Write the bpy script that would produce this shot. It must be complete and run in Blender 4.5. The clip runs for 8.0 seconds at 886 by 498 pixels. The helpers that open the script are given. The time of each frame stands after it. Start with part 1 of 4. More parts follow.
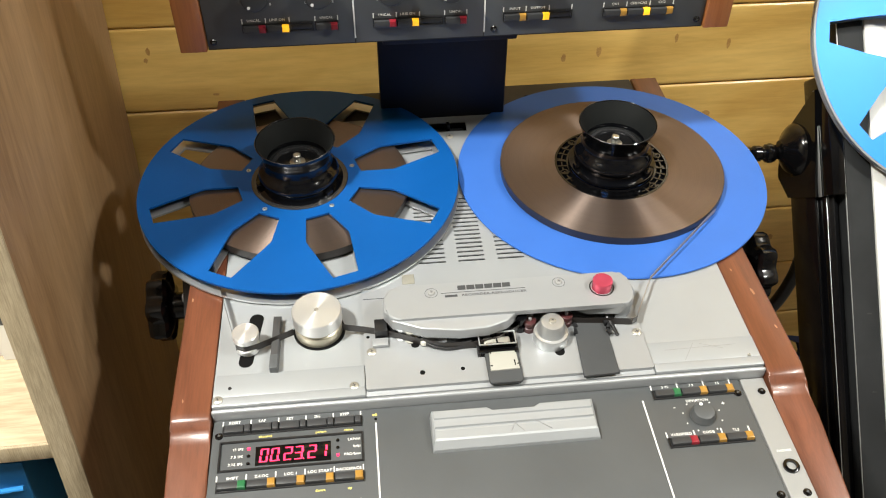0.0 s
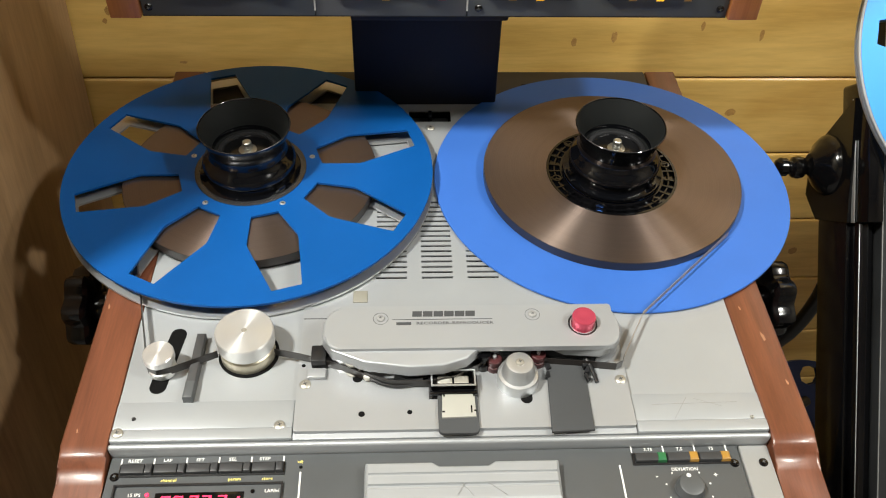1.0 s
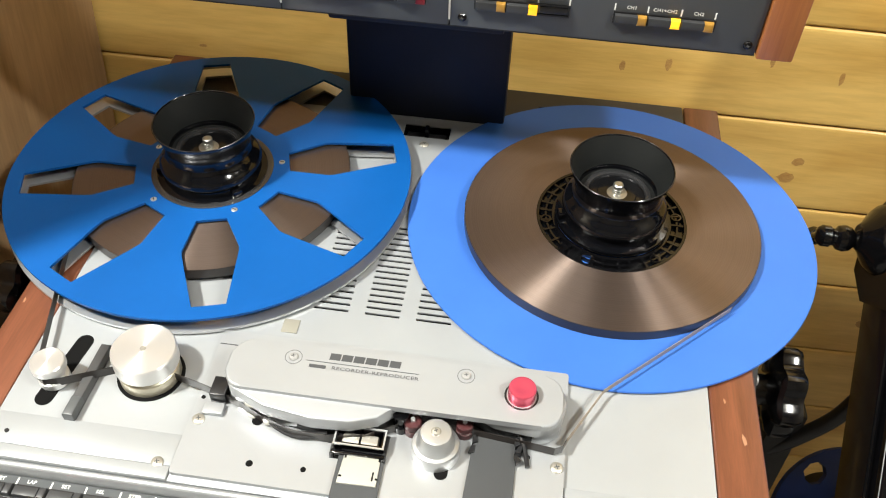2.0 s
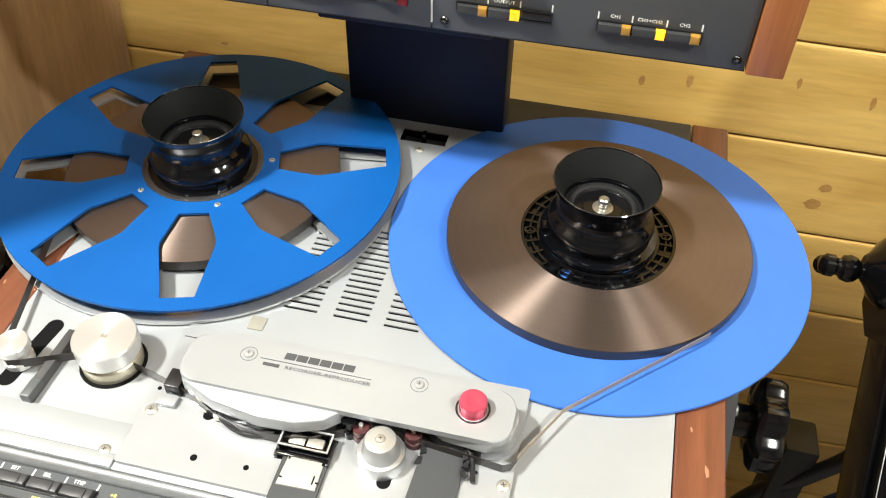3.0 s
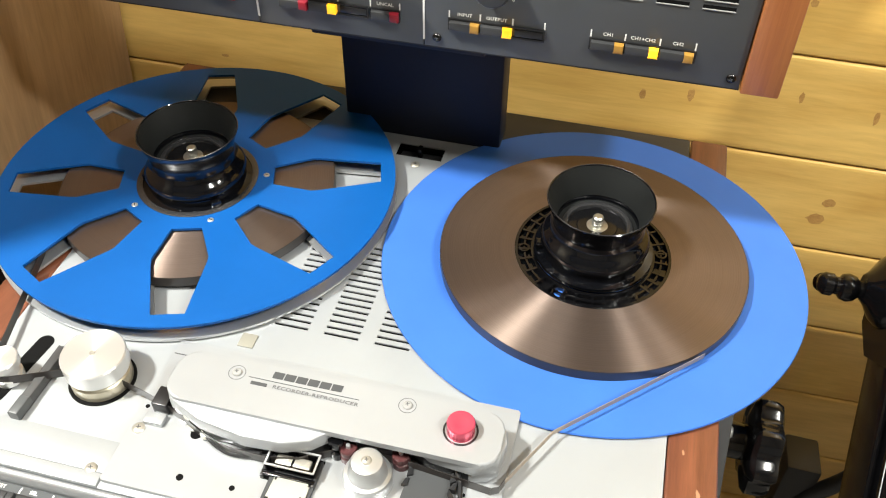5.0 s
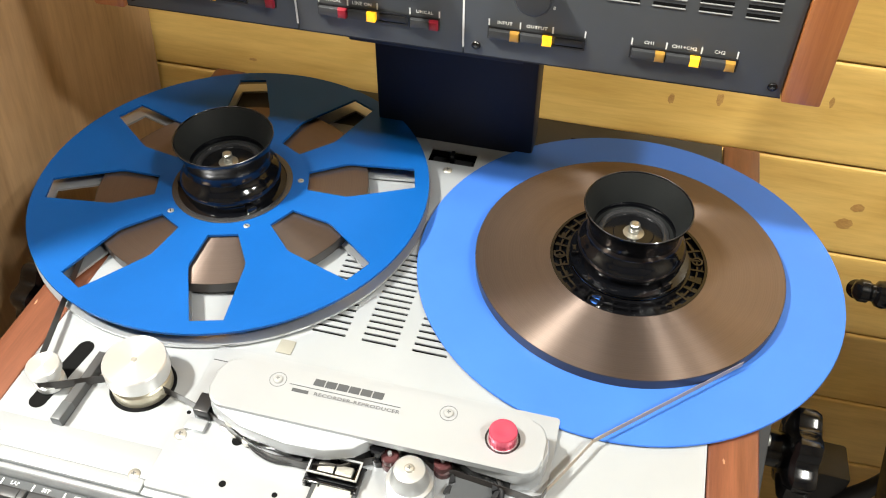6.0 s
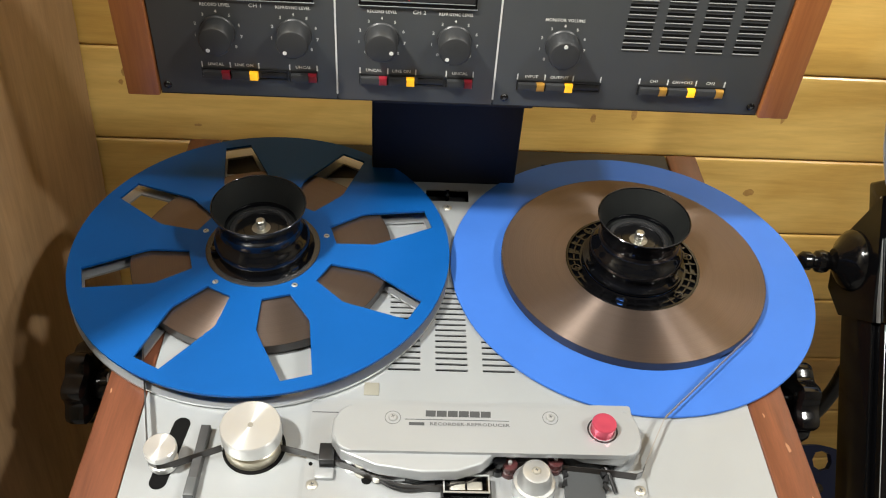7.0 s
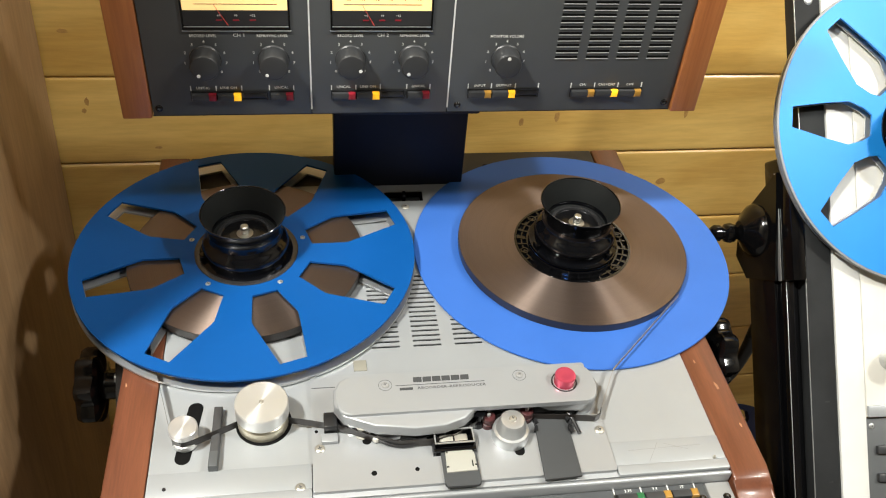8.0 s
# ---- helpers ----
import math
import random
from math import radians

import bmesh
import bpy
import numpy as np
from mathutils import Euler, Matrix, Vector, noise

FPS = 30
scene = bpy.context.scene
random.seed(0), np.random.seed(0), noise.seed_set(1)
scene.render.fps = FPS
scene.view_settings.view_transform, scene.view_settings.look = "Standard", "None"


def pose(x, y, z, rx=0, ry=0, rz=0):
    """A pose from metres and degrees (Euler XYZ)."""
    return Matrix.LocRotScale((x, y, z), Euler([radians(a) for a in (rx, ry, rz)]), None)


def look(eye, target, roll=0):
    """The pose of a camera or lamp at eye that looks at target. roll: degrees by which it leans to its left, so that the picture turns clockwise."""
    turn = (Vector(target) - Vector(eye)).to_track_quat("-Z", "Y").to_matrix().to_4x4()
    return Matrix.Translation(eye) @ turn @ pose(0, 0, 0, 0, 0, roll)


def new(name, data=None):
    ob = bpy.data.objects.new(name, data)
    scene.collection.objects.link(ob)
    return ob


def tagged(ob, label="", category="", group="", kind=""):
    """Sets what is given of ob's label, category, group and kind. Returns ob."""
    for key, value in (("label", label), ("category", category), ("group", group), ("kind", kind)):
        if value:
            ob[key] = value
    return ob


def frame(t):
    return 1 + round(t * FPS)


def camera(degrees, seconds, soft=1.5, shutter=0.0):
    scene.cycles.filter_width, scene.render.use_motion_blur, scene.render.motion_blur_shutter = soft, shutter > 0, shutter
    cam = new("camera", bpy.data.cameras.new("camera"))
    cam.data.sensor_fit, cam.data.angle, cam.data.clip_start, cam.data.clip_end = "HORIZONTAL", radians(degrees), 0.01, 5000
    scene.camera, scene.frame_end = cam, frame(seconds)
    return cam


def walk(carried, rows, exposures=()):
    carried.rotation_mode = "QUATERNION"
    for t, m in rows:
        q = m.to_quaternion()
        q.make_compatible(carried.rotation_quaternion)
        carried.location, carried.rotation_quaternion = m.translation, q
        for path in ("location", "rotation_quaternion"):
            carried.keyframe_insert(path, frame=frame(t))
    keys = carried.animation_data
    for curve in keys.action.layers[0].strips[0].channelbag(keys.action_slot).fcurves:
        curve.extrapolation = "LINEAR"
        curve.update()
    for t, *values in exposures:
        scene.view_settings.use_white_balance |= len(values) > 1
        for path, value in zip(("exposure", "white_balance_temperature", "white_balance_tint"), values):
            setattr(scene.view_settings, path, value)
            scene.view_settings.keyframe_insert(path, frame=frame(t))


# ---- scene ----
# ---- camera ----
cam = camera(53.5, 8.0, 1.1, 0.0)
METRES = 0.608
BASE = pose(-0.0864, -0.63445, 1.2643, -37.3349, -1.2923, -5.7818)
ROWS = [
    (0.0, 0.0, 0.0, 0.0, 0.0, 0.0, -0.0),
    (0.5, 0.0272, 0.0364, -0.0018, 0.35, -0.25, -1.05),
    (1.0, 0.0677, 0.1608, 0.0533, 1.67, -2.09, -3.42),
    (2.5, 0.2712, 0.31, 0.1072, 12.46, -3.3, -12.74),
    (3.0, 0.2971, 0.3251, 0.1159, 13.67, -3.03, -13.41),
    (3.5, 0.3086, 0.3278, 0.1249, 14.16, -2.92, -13.62),
    (4.0, 0.3125, 0.3299, 0.1267, 14.39, -2.88, -13.71),
    (5.5, 0.3087, 0.3361, 0.1337, 14.6, -2.89, -13.65),
    (6.0, 0.2836, 0.327, 0.1331, 15.09, -3.09, -13.79),
    (6.5, 0.1863, 0.2962, 0.1355, 10.02, -1.59, -11.39),
    (7.0, 0.0447, 0.1896, 0.107, 1.74, 0.47, -5.58),
    (7.5, -0.016, 0.0719, 0.0907, -2.22, 1.31, -2.53),
    (8.0, -0.0206, 0.0545, 0.0696, -3.95, 1.83, -1.52),
]
EXPOSURES = [(0.0, 0.24), (0.5, -0.04), (1.0, 0.04), (2.5, 0.64), (4.0, 0.60), (6.0, 0.76), (6.5, 0.48), (7.0, 0.20), (7.5, -0.28), (8.0, 0.16)]
walk(cam, [(t, BASE @ pose(METRES * x, METRES * y, METRES * z, 90 + pitch, roll, yaw)) for t, x, y, z, yaw, pitch, roll in ROWS], EXPOSURES)

# ---- light ----
world = bpy.data.worlds.new("world")
scene.world = world
world.use_nodes = True
world.node_tree.nodes["Background"].inputs[0].default_value = (0.9, 0.95, 1.0, 1)
world.node_tree.nodes["Background"].inputs[1].default_value = 0.01


def ceiling_lamp(x, y, z, sx, sy, watts, colour):
    data = bpy.data.lights.new("ceiling_light_glow", "AREA")
    data.shape, data.size, data.size_y, data.energy, data.color = "RECTANGLE", sx, sy, watts, colour
    ob = new("ceiling_light_glow", data)
    ob.matrix_world = look((x, y, z), (x, y, 0))
    return ob


WARM = (0.985, 0.975, 0.90)
LAMPS = [(-0.40 + 0.10 * k, -0.75, 2.40, 0.04, 0.20, 1.5, WARM) for k in range(4)]
LAMPS += [(-0.97, -0.68, 2.40, 0.05, 0.14, 35.0, WARM), (-0.87, -0.68, 2.40, 0.05, 0.14, 35.0, WARM)]
# the second of these is an added fill for the pine wall's right part
LAMPS += [(1.12, -0.88, 2.40, 0.16, 0.12, 30.0, WARM), (1.35, -0.30, 2.40, 0.09, 0.20, 11.0, WARM)]
for row in LAMPS:
    ceiling_lamp(*row)


# ---- materials ----
def material(name, colour, rough=0.5, metal=0.0, spec=0.5, coat=0.0):
    m = bpy.data.materials.new(name)
    m.use_nodes = True
    b = m.node_tree.nodes["Principled BSDF"]
    b.inputs["Base Color"].default_value = (*colour, 1)
    b.inputs["Roughness"].default_value = rough
    b.inputs["Metallic"].default_value = metal
    b.inputs["Specular IOR Level"].default_value = spec
    b.inputs["Coat Weight"].default_value = coat
    b.inputs["Coat Roughness"].default_value = 0.15
    return m


class Nodes:
    """Short hand for the node tree of one material."""

    def __init__(self, m):
        self.m, self.t = m, m.node_tree
        self.b = self.t.nodes["Principled BSDF"]

    def add(self, kind, **values):
        n = self.t.nodes.new(kind)
        for k, v in values.items():
            n.inputs[k.replace("_", " ")].default_value = v
        return n

    def link(self, a, b):
        self.t.links.new(a, b)

    def coords(self, scale=(1, 1, 1), rotate=(0, 0, 0), shift=None):
        c = self.add("ShaderNodeTexCoord")
        p = self.add("ShaderNodeMapping")
        p.inputs["Scale"].default_value, p.inputs["Rotation"].default_value = scale, rotate
        self.link(c.outputs["Object"], p.inputs["Vector"])
        if shift:
            info, mul = self.add("ShaderNodeObjectInfo"), self.add("ShaderNodeVectorMath")
            mul.operation = "SCALE"
            mul.inputs[0].default_value = shift
            self.link(info.outputs["Random"], mul.inputs["Scale"])
            self.link(mul.outputs[0], p.inputs["Location"])
        return p.outputs[0]

    def noise(self, vec, scale, detail=4.0, rough=0.55, distort=0.0):
        n = self.add("ShaderNodeTexNoise", Scale=scale, Detail=detail, Roughness=rough, Distortion=distort)
        self.link(vec, n.inputs["Vector"])
        return n.outputs["Fac"]

    def ramp(self, fac, *stops):
        r = self.add("ShaderNodeValToRGB")
        e = r.color_ramp.elements
        while len(e) < len(stops):
            e.new(0.5)
        for i, (p, c) in enumerate(stops):
            e[i].position = p
            e[i].color = (*c, 1) if len(c) == 3 else c
        self.link(fac, r.inputs[0])
        return r.outputs[0]

    def mix(self, fac, a, b, mode="MIX"):
        n = self.t.nodes.new("ShaderNodeMix")
        n.data_type, n.blend_type = "RGBA", mode
        for sock, v in ((0, fac), (6, a), (7, b)):
            if isinstance(v, (int, float)):
                n.inputs[sock].default_value = v
            elif isinstance(v, tuple):
                n.inputs[sock].default_value = (*v, 1)
            else:
                self.link(v, n.inputs[sock])
        return n.outputs[2]

    def colour(self, out):
        self.link(out, self.b.inputs["Base Color"])

    def rough(self, fac, lo, hi):
        n = self.add("ShaderNodeMapRange", To_Min=lo, To_Max=hi)
        self.link(fac, n.inputs["Value"])
        self.link(n.outputs[0], self.b.inputs["Roughness"])

    def bump(self, height, strength=0.2, distance=0.001):
        n = self.add("ShaderNodeBump", Strength=strength, Distance=distance)
        self.link(height, n.inputs["Height"])
        self.link(n.outputs[0], self.b.inputs["Normal"])


def worn(name, colour, rough, metal=0.0, spec=0.5, spread=0.12, grain=900.0, bump=0.05, coat=0.0, blotch=18.0):
    """A painted or moulded surface: slight blotches in colour and gloss, and fine grain."""
    m = material(name, colour, rough, metal, spec, coat)
    n = Nodes(m)
    v = n.coords()
    big, small = n.noise(v, blotch, 5.0), n.noise(v, grain, 2.0)
    lo, hi = tuple(c * (1 - spread) for c in colour), tuple(min(1, c * (1 + spread)) for c in colour)
    n.colour(n.ramp(big, (0.3, lo), (0.7, hi)))
    n.rough(big, rough * 0.85, min(1, rough * 1.2))
    n.bump(small, bump, 0.0004)
    return m


def wood(name, light, dark, rough, axis, stretch=14.0, scale=30.0, coat=0.0, knots=None, shift=None, contrast=(0.35, 0.7), fine_mix=0.35, vary=False):
    """Grain along one axis of the object, in two scales, with knots where asked for."""
    m = material(name, light, rough, coat=coat)
    n = Nodes(m)
    s = [1.0, 1.0, 1.0]
    s[axis] = 1.0 / stretch
    v = n.coords(tuple(s), shift=shift)
    wide = n.noise(v, scale, 6.0, 0.6, 0.6)
    fine = n.noise(v, scale * 9, 3.0, 0.7)
    base = n.ramp(wide, (contrast[0], dark), (contrast[1], light))
    base = n.mix(fine_mix, base, n.ramp(fine, (0.35, tuple(c * 0.45 for c in dark)), (0.62, light)), "MIX")
    if knots:
        kv = n.coords(knots, shift=shift)
        vor = n.add("ShaderNodeTexVoronoi", Scale=1.0)
        n.link(kv, vor.inputs["Vector"])
        base = n.mix(n.ramp(vor.outputs["Distance"], (0.05, (1, 1, 1)), (0.13, (0, 0, 0))), base, tuple(c * 0.35 for c in dark))
    if vary:
        info = n.add("ShaderNodeObjectInfo")
        base = n.mix(1.0, base, n.ramp(info.outputs["Random"], (0.0, (0.88, 0.85, 0.79)), (1.0, (1.0, 1.0, 1.0))), "MULTIPLY")
        cloud = n.noise(n.coords((0.35, 1, 1), shift=shift), 9.0, 3.0, 0.5, 1.2)
        base = n.mix(1.0, base, n.ramp(cloud, (0.34, (0.84, 0.77, 0.65)), (0.56, (1.0, 1.0, 1.0))), "MULTIPLY")
    n.colour(base)
    n.rough(wide, rough * 0.8, min(1.0, rough * 1.25))
    n.bump(fine, 0.12, 0.0006)
    return m


PINE = wood("varnished_pine", (0.86, 0.605, 0.203), (0.63, 0.395, 0.108), 0.34, 0, 11.0, 22.0, 0.25, None, (3.7, 0.9, 5.1), vary=True, fine_mix=0.14)
PLY = wood("plywood_face", (0.42, 0.270, 0.144), (0.245, 0.142, 0.068), 0.5, 2, 9.0, 16.0, contrast=(0.32, 0.66), fine_mix=0.24)
PLY_EDGE = wood("plywood_edge", (0.52, 0.43, 0.29), (0.30, 0.235, 0.14), 0.7, 2, 20.0, 120.0)
SHELF = wood("pale_shelf_wood", (0.54, 0.45, 0.31), (0.43, 0.335, 0.205), 0.5, 0, 9.0, 22.0)
KNOT = wood("pine_knot", (0.54, 0.32, 0.10), (0.36, 0.18, 0.05), 0.45, 0, 1.6, 160.0)
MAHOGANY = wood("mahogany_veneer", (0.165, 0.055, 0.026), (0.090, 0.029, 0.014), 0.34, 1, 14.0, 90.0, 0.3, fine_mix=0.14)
# upright grain, brighter copy: light falling on the bridge cheeks is in the colour
MAHOGANY_UP_LIT = wood("mahogany_upright_lit", (0.45, 0.165, 0.048), (0.29, 0.094, 0.028), 0.36, 2, 22.0, 70.0, 0.3, fine_mix=0.16)
CHIP = worn("bare_chipped_wood", (0.32, 0.16, 0.085), 0.6, spread=0.2)
DECK_PAINT = worn("silver_deck_paint", (0.318, 0.332, 0.343), 0.38, 0.3, spread=0.03, bump=0.04)
HEAD_PAINT = worn("silver_cast_paint", (0.335, 0.347, 0.359), 0.36, 0.4, spread=0.03, grain=2200.0, bump=0.10)
GREY = worn("slate_grey_panel_paint", (0.066, 0.070, 0.073), 0.42, spread=0.07, bump=0.06)
CLOUDY = worn("satin_white_plastic", (0.62, 0.62, 0.60), 0.4, spread=0.05)
# plain grey for screws and fine lines; carries painted glare on the jack panel
GREY_AND_GLARE = worn("mid_grey_paint_and_glare", (0.25, 0.25, 0.245), 0.38, spread=0.06, bump=0.06)
BLACK = worn("black_plastic", (0.012, 0.012, 0.013), 0.32, spread=0.3, bump=0.04)
BLACK_MATT = worn("matt_black_paint", (0.018, 0.018, 0.019), 0.5, spread=0.3, bump=0.05)
RAIL_BLACK = worn("coarse_black_powder_coat", (0.016, 0.017, 0.018), 0.62, spec=0.25, spread=0.35, grain=1400.0, bump=0.2)
DRUM_BLUE = worn("dark_blue_plastic", (0.004, 0.022, 0.13), 0.45, spread=0.15)
BLACK_GLOSS = worn("black_anodised", (0.0025, 0.0025, 0.003), 0.13, spec=0.5, spread=0.1, bump=0.0)
HUB_BLACK = worn("turned_black_lacquer", (0.0022, 0.0024, 0.0032), 0.085, spec=0.4, spread=0.1, bump=0.0)
LINING = worn("matt_charcoal_lining", (0.008, 0.009, 0.009), 0.6, spec=0.25, spread=0.2, bump=0.03)
NAVY = worn("dark_navy_paint", (0.009, 0.012, 0.025), 0.55, spec=0.3, spread=0.25)
# near-black that stands in for the shade inside holes, slots and gaps
HOLE_SHADE = material("hole_shade", (0.004, 0.004, 0.004), 0.9, spec=0.1)
STEEL = worn("turned_steel", (0.56, 0.57, 0.575), 0.33, 0.78, spread=0.06, bump=0.02)
RING_STEEL = worn("dark_polished_steel", (0.10, 0.10, 0.105), 0.25, 0.8, spread=0.2, bump=0.02)
BRASS = worn("nickel_screw", (0.44, 0.42, 0.37), 0.36, 0.7, spread=0.1)
BLUE = worn("blue_anodised_aluminium", (0.0026, 0.074, 0.285), 0.42, 0.15, 0.25, spread=0.07, bump=0.05)
BLUE_VIOLET = worn("violet_blue_anodised_aluminium", (0.040, 0.135, 0.475), 0.40, 0.15, 0.3, spread=0.05, bump=0.05)
BLUE_PALE = worn("sky_blue_anodised_aluminium", (0.01, 0.22, 0.66), 0.42, 0.2, spread=0.05)
RUBBER = worn("dark_red_rubber", (0.055, 0.012, 0.013), 0.45, spread=0.2)
RED = worn("red_anodised", (0.60, 0.080, 0.135), 0.26, 0.6, spread=0.08)
WHITE = material("white_print", (0.64, 0.64, 0.62), 0.6)
YELLOW_PRINT = material("yellow_print", (0.72, 0.62, 0.16), 0.6)
MID_PRINT = material("grey_print", (0.10, 0.10, 0.105), 0.6)
DARK_PRINT = material("dark_print", (0.045, 0.047, 0.05), 0.5)
KEY = worn("charcoal_key_plastic", (0.030, 0.031, 0.033), 0.4, spread=0.2)
KEY_RED = worn("red_key_lens", (0.22, 0.012, 0.022), 0.28, spread=0.15)
KEY_AMBER = worn("amber_key_lens", (0.31, 0.165, 0.03), 0.3, spread=0.15)
KEY_GREEN = worn("green_key_lens", (0.02, 0.12, 0.045), 0.28, spread=0.15)
LIFTER = worn("charcoal_bar_plastic", (0.045, 0.045, 0.046), 0.4, spread=0.15)
PAPER = worn("white_paper_spine", (0.74, 0.74, 0.72), 0.6, spread=0.05)
CLOTH = worn("blue_woven_cloth", (0.010, 0.17, 0.45), 0.8, spread=0.2, grain=1500.0, bump=0.5)
CREAM = worn("cream_plastic", (0.31, 0.305, 0.27), 0.5, spread=0.06)
STICKER = worn("taupe_sticker", (0.21, 0.20, 0.165), 0.6, spread=0.08)
FELT = worn("charcoal_felt", (0.040, 0.042, 0.044), 0.85, spread=0.15, grain=2500.0, bump=0.3)
FLOORING = worn("dark_carpet", (0.09, 0.085, 0.08), 0.9, spread=0.3, grain=500.0, bump=0.6)
PLASTER = worn("pale_plaster", (0.42, 0.40, 0.37), 0.8, spread=0.06, grain=120.0, bump=0.2)
PANELLING = worn("pine_brown_panelling", (0.16, 0.135, 0.10), 0.6, spread=0.2, grain=120.0, bump=0.2)
CREAM_DECK = worn("ivory_deck_paint", (0.70, 0.685, 0.63), 0.42, 0.1, spread=0.05)


def glowing(name, colour, strength):
    m = material(name, colour, 0.4)
    b = m.node_tree.nodes["Principled BSDF"]
    b.inputs["Emission Color"].default_value = (*colour, 1)
    b.inputs["Emission Strength"].default_value = strength
    return m


LED_RED = glowing("lit_red_led", (1.0, 0.03, 0.10), 1.2)
LAMP_AMBER = glowing("lit_amber_lens", (1.0, 0.52, 0.02), 0.55)
METER_FACE = glowing("lit_meter_face", (1.0, 0.74, 0.30), 0.55)
TUBE = glowing("lamp_diffuser", (1.0, 0.95, 0.88), 6.0)


def tape_material():
    """Edge of wound tape: dark brown, finely turned, with a highlight that runs out from the hub."""
    m = material("wound_tape_edge", (0.085, 0.050, 0.034), 0.35, 0.85, 0.6)
    n = Nodes(m)
    c, sep = n.add("ShaderNodeTexCoord"), n.add("ShaderNodeVectorMath")
    sep.operation = "LENGTH"
    flat = n.add("ShaderNodeVectorMath")
    flat.operation = "MULTIPLY"
    flat.inputs[1].default_value = (1, 1, 0)
    n.link(c.outputs["Object"], flat.inputs[0])
    n.link(flat.outputs[0], sep.inputs[0])
    ring = n.add("ShaderNodeTexNoise", Scale=2600.0, Detail=2.0)
    ring.noise_dimensions = "1D"
    n.link(sep.outputs["Value"], ring.inputs["W"])
    wide = n.add("ShaderNodeTexNoise", Scale=140.0, Detail=3.0)
    wide.noise_dimensions = "1D"
    n.link(sep.outputs["Value"], wide.inputs["W"])
    n.colour(n.mix(0.5, n.ramp(wide.outputs["Fac"], (0.3, (0.168, 0.128, 0.107)), (0.7, (0.190, 0.142, 0.118))), n.ramp(ring.outputs["Fac"], (0.3, (0.146, 0.110, 0.092)), (0.7, (0.215, 0.163, 0.137)))))
    tan = n.add("ShaderNodeTangent")
    tan.direction_type, tan.axis = "RADIAL", "Z"
    n.link(tan.outputs[0], n.b.inputs["Tangent"])
    n.b.inputs["Anisotropic"].default_value = 0.97
    n.b.inputs["Anisotropic Rotation"].default_value = 0.25
    return m


TAPE = tape_material()
CHAMPAGNE = worn("champagne_anodised", (0.50, 0.46, 0.36), 0.30, 0.7, spread=0.06, bump=0.02)
BOLT = worn("threaded_bolt_steel", (0.42, 0.41, 0.37), 0.3, 0.9)
TAPE_SHEER = worn("tape_seen_against_light", (0.24, 0.19, 0.14), 0.3, spread=0.1)
TAPE_FLAT = worn("tape_back_coating", (0.022, 0.018, 0.016), 0.3, spread=0.1)


def turned_material():
    m = material("turned_aluminium_face", (0.70, 0.70, 0.69), 0.30, 0.7)
    n = Nodes(m)
    tan = n.add("ShaderNodeTangent")
    tan.direction_type, tan.axis = "RADIAL", "Z"
    n.link(tan.outputs[0], n.b.inputs["Tangent"])
    n.b.inputs["Anisotropic"].default_value = 0.85
    n.b.inputs["Anisotropic Rotation"].default_value = 0.25
    return m


TURNED = turned_material()

# ---- building helpers ----
MM = 0.001
DECK = pose(0, 0, 0.85, 5.8, -1.7, 0)


def thing(name, label, category, m, group="", kind=""):
    ob = new(name)
    ob.empty_display_size = 0.02
    ob.matrix_world = m
    return tagged(ob, label, category, group, kind)


def part(name, bm, mat, parent, label="", m=None, smooth=True, kind=""):
    """Links a bmesh as one mesh object under a thing or part; m is its place in the parent's space."""
    data = bpy.data.meshes.new(name)
    bmesh.ops.recalc_face_normals(bm, faces=bm.faces)
    bm.to_mesh(data)
    bm.free()
    return mesh_part(name, data, mat, parent, label, m, smooth, kind)


def mesh_part(name, data, mat, parent, label="", m=None, smooth=True, kind=""):
    if mat and not data.materials:
        data.materials.append(mat)
    if smooth:
        data.shade_smooth()
        data.set_sharp_from_angle(angle=radians(32))
    ob = new(name, data)
    ob.parent = parent
    if m is not None:
        ob.matrix_basis = m
    return tagged(ob, label, kind=kind)


def at(x, y, z, rx=0, ry=0, rz=0):
    """A pose in millimetres."""
    return pose(x * MM, y * MM, z * MM, rx, ry, rz)


def box(x0, x1, y0, y1, z0, z1, bevel=0.0, segments=2, bm=None):
    """A box between limits in millimetres, with rounded edges."""
    b = bmesh.new()
    bmesh.ops.create_cube(b, size=1.0)
    for v in b.verts:
        v.co = Vector((x0 + (v.co.x + 0.5) * (x1 - x0), y0 + (v.co.y + 0.5) * (y1 - y0), z0 + (v.co.z + 0.5) * (z1 - z0))) * MM
    if bevel:
        bmesh.ops.bevel(b, geom=list(b.edges), offset=bevel * MM, segments=segments, profile=0.5, affect="EDGES")
    return merged(bm, b)


def merged(bm, b):
    if bm is None:
        return b
    data = bpy.data.meshes.new("joined")
    b.to_mesh(data)
    b.free()
    bm.from_mesh(data)
    bpy.data.meshes.remove(data)
    return bm


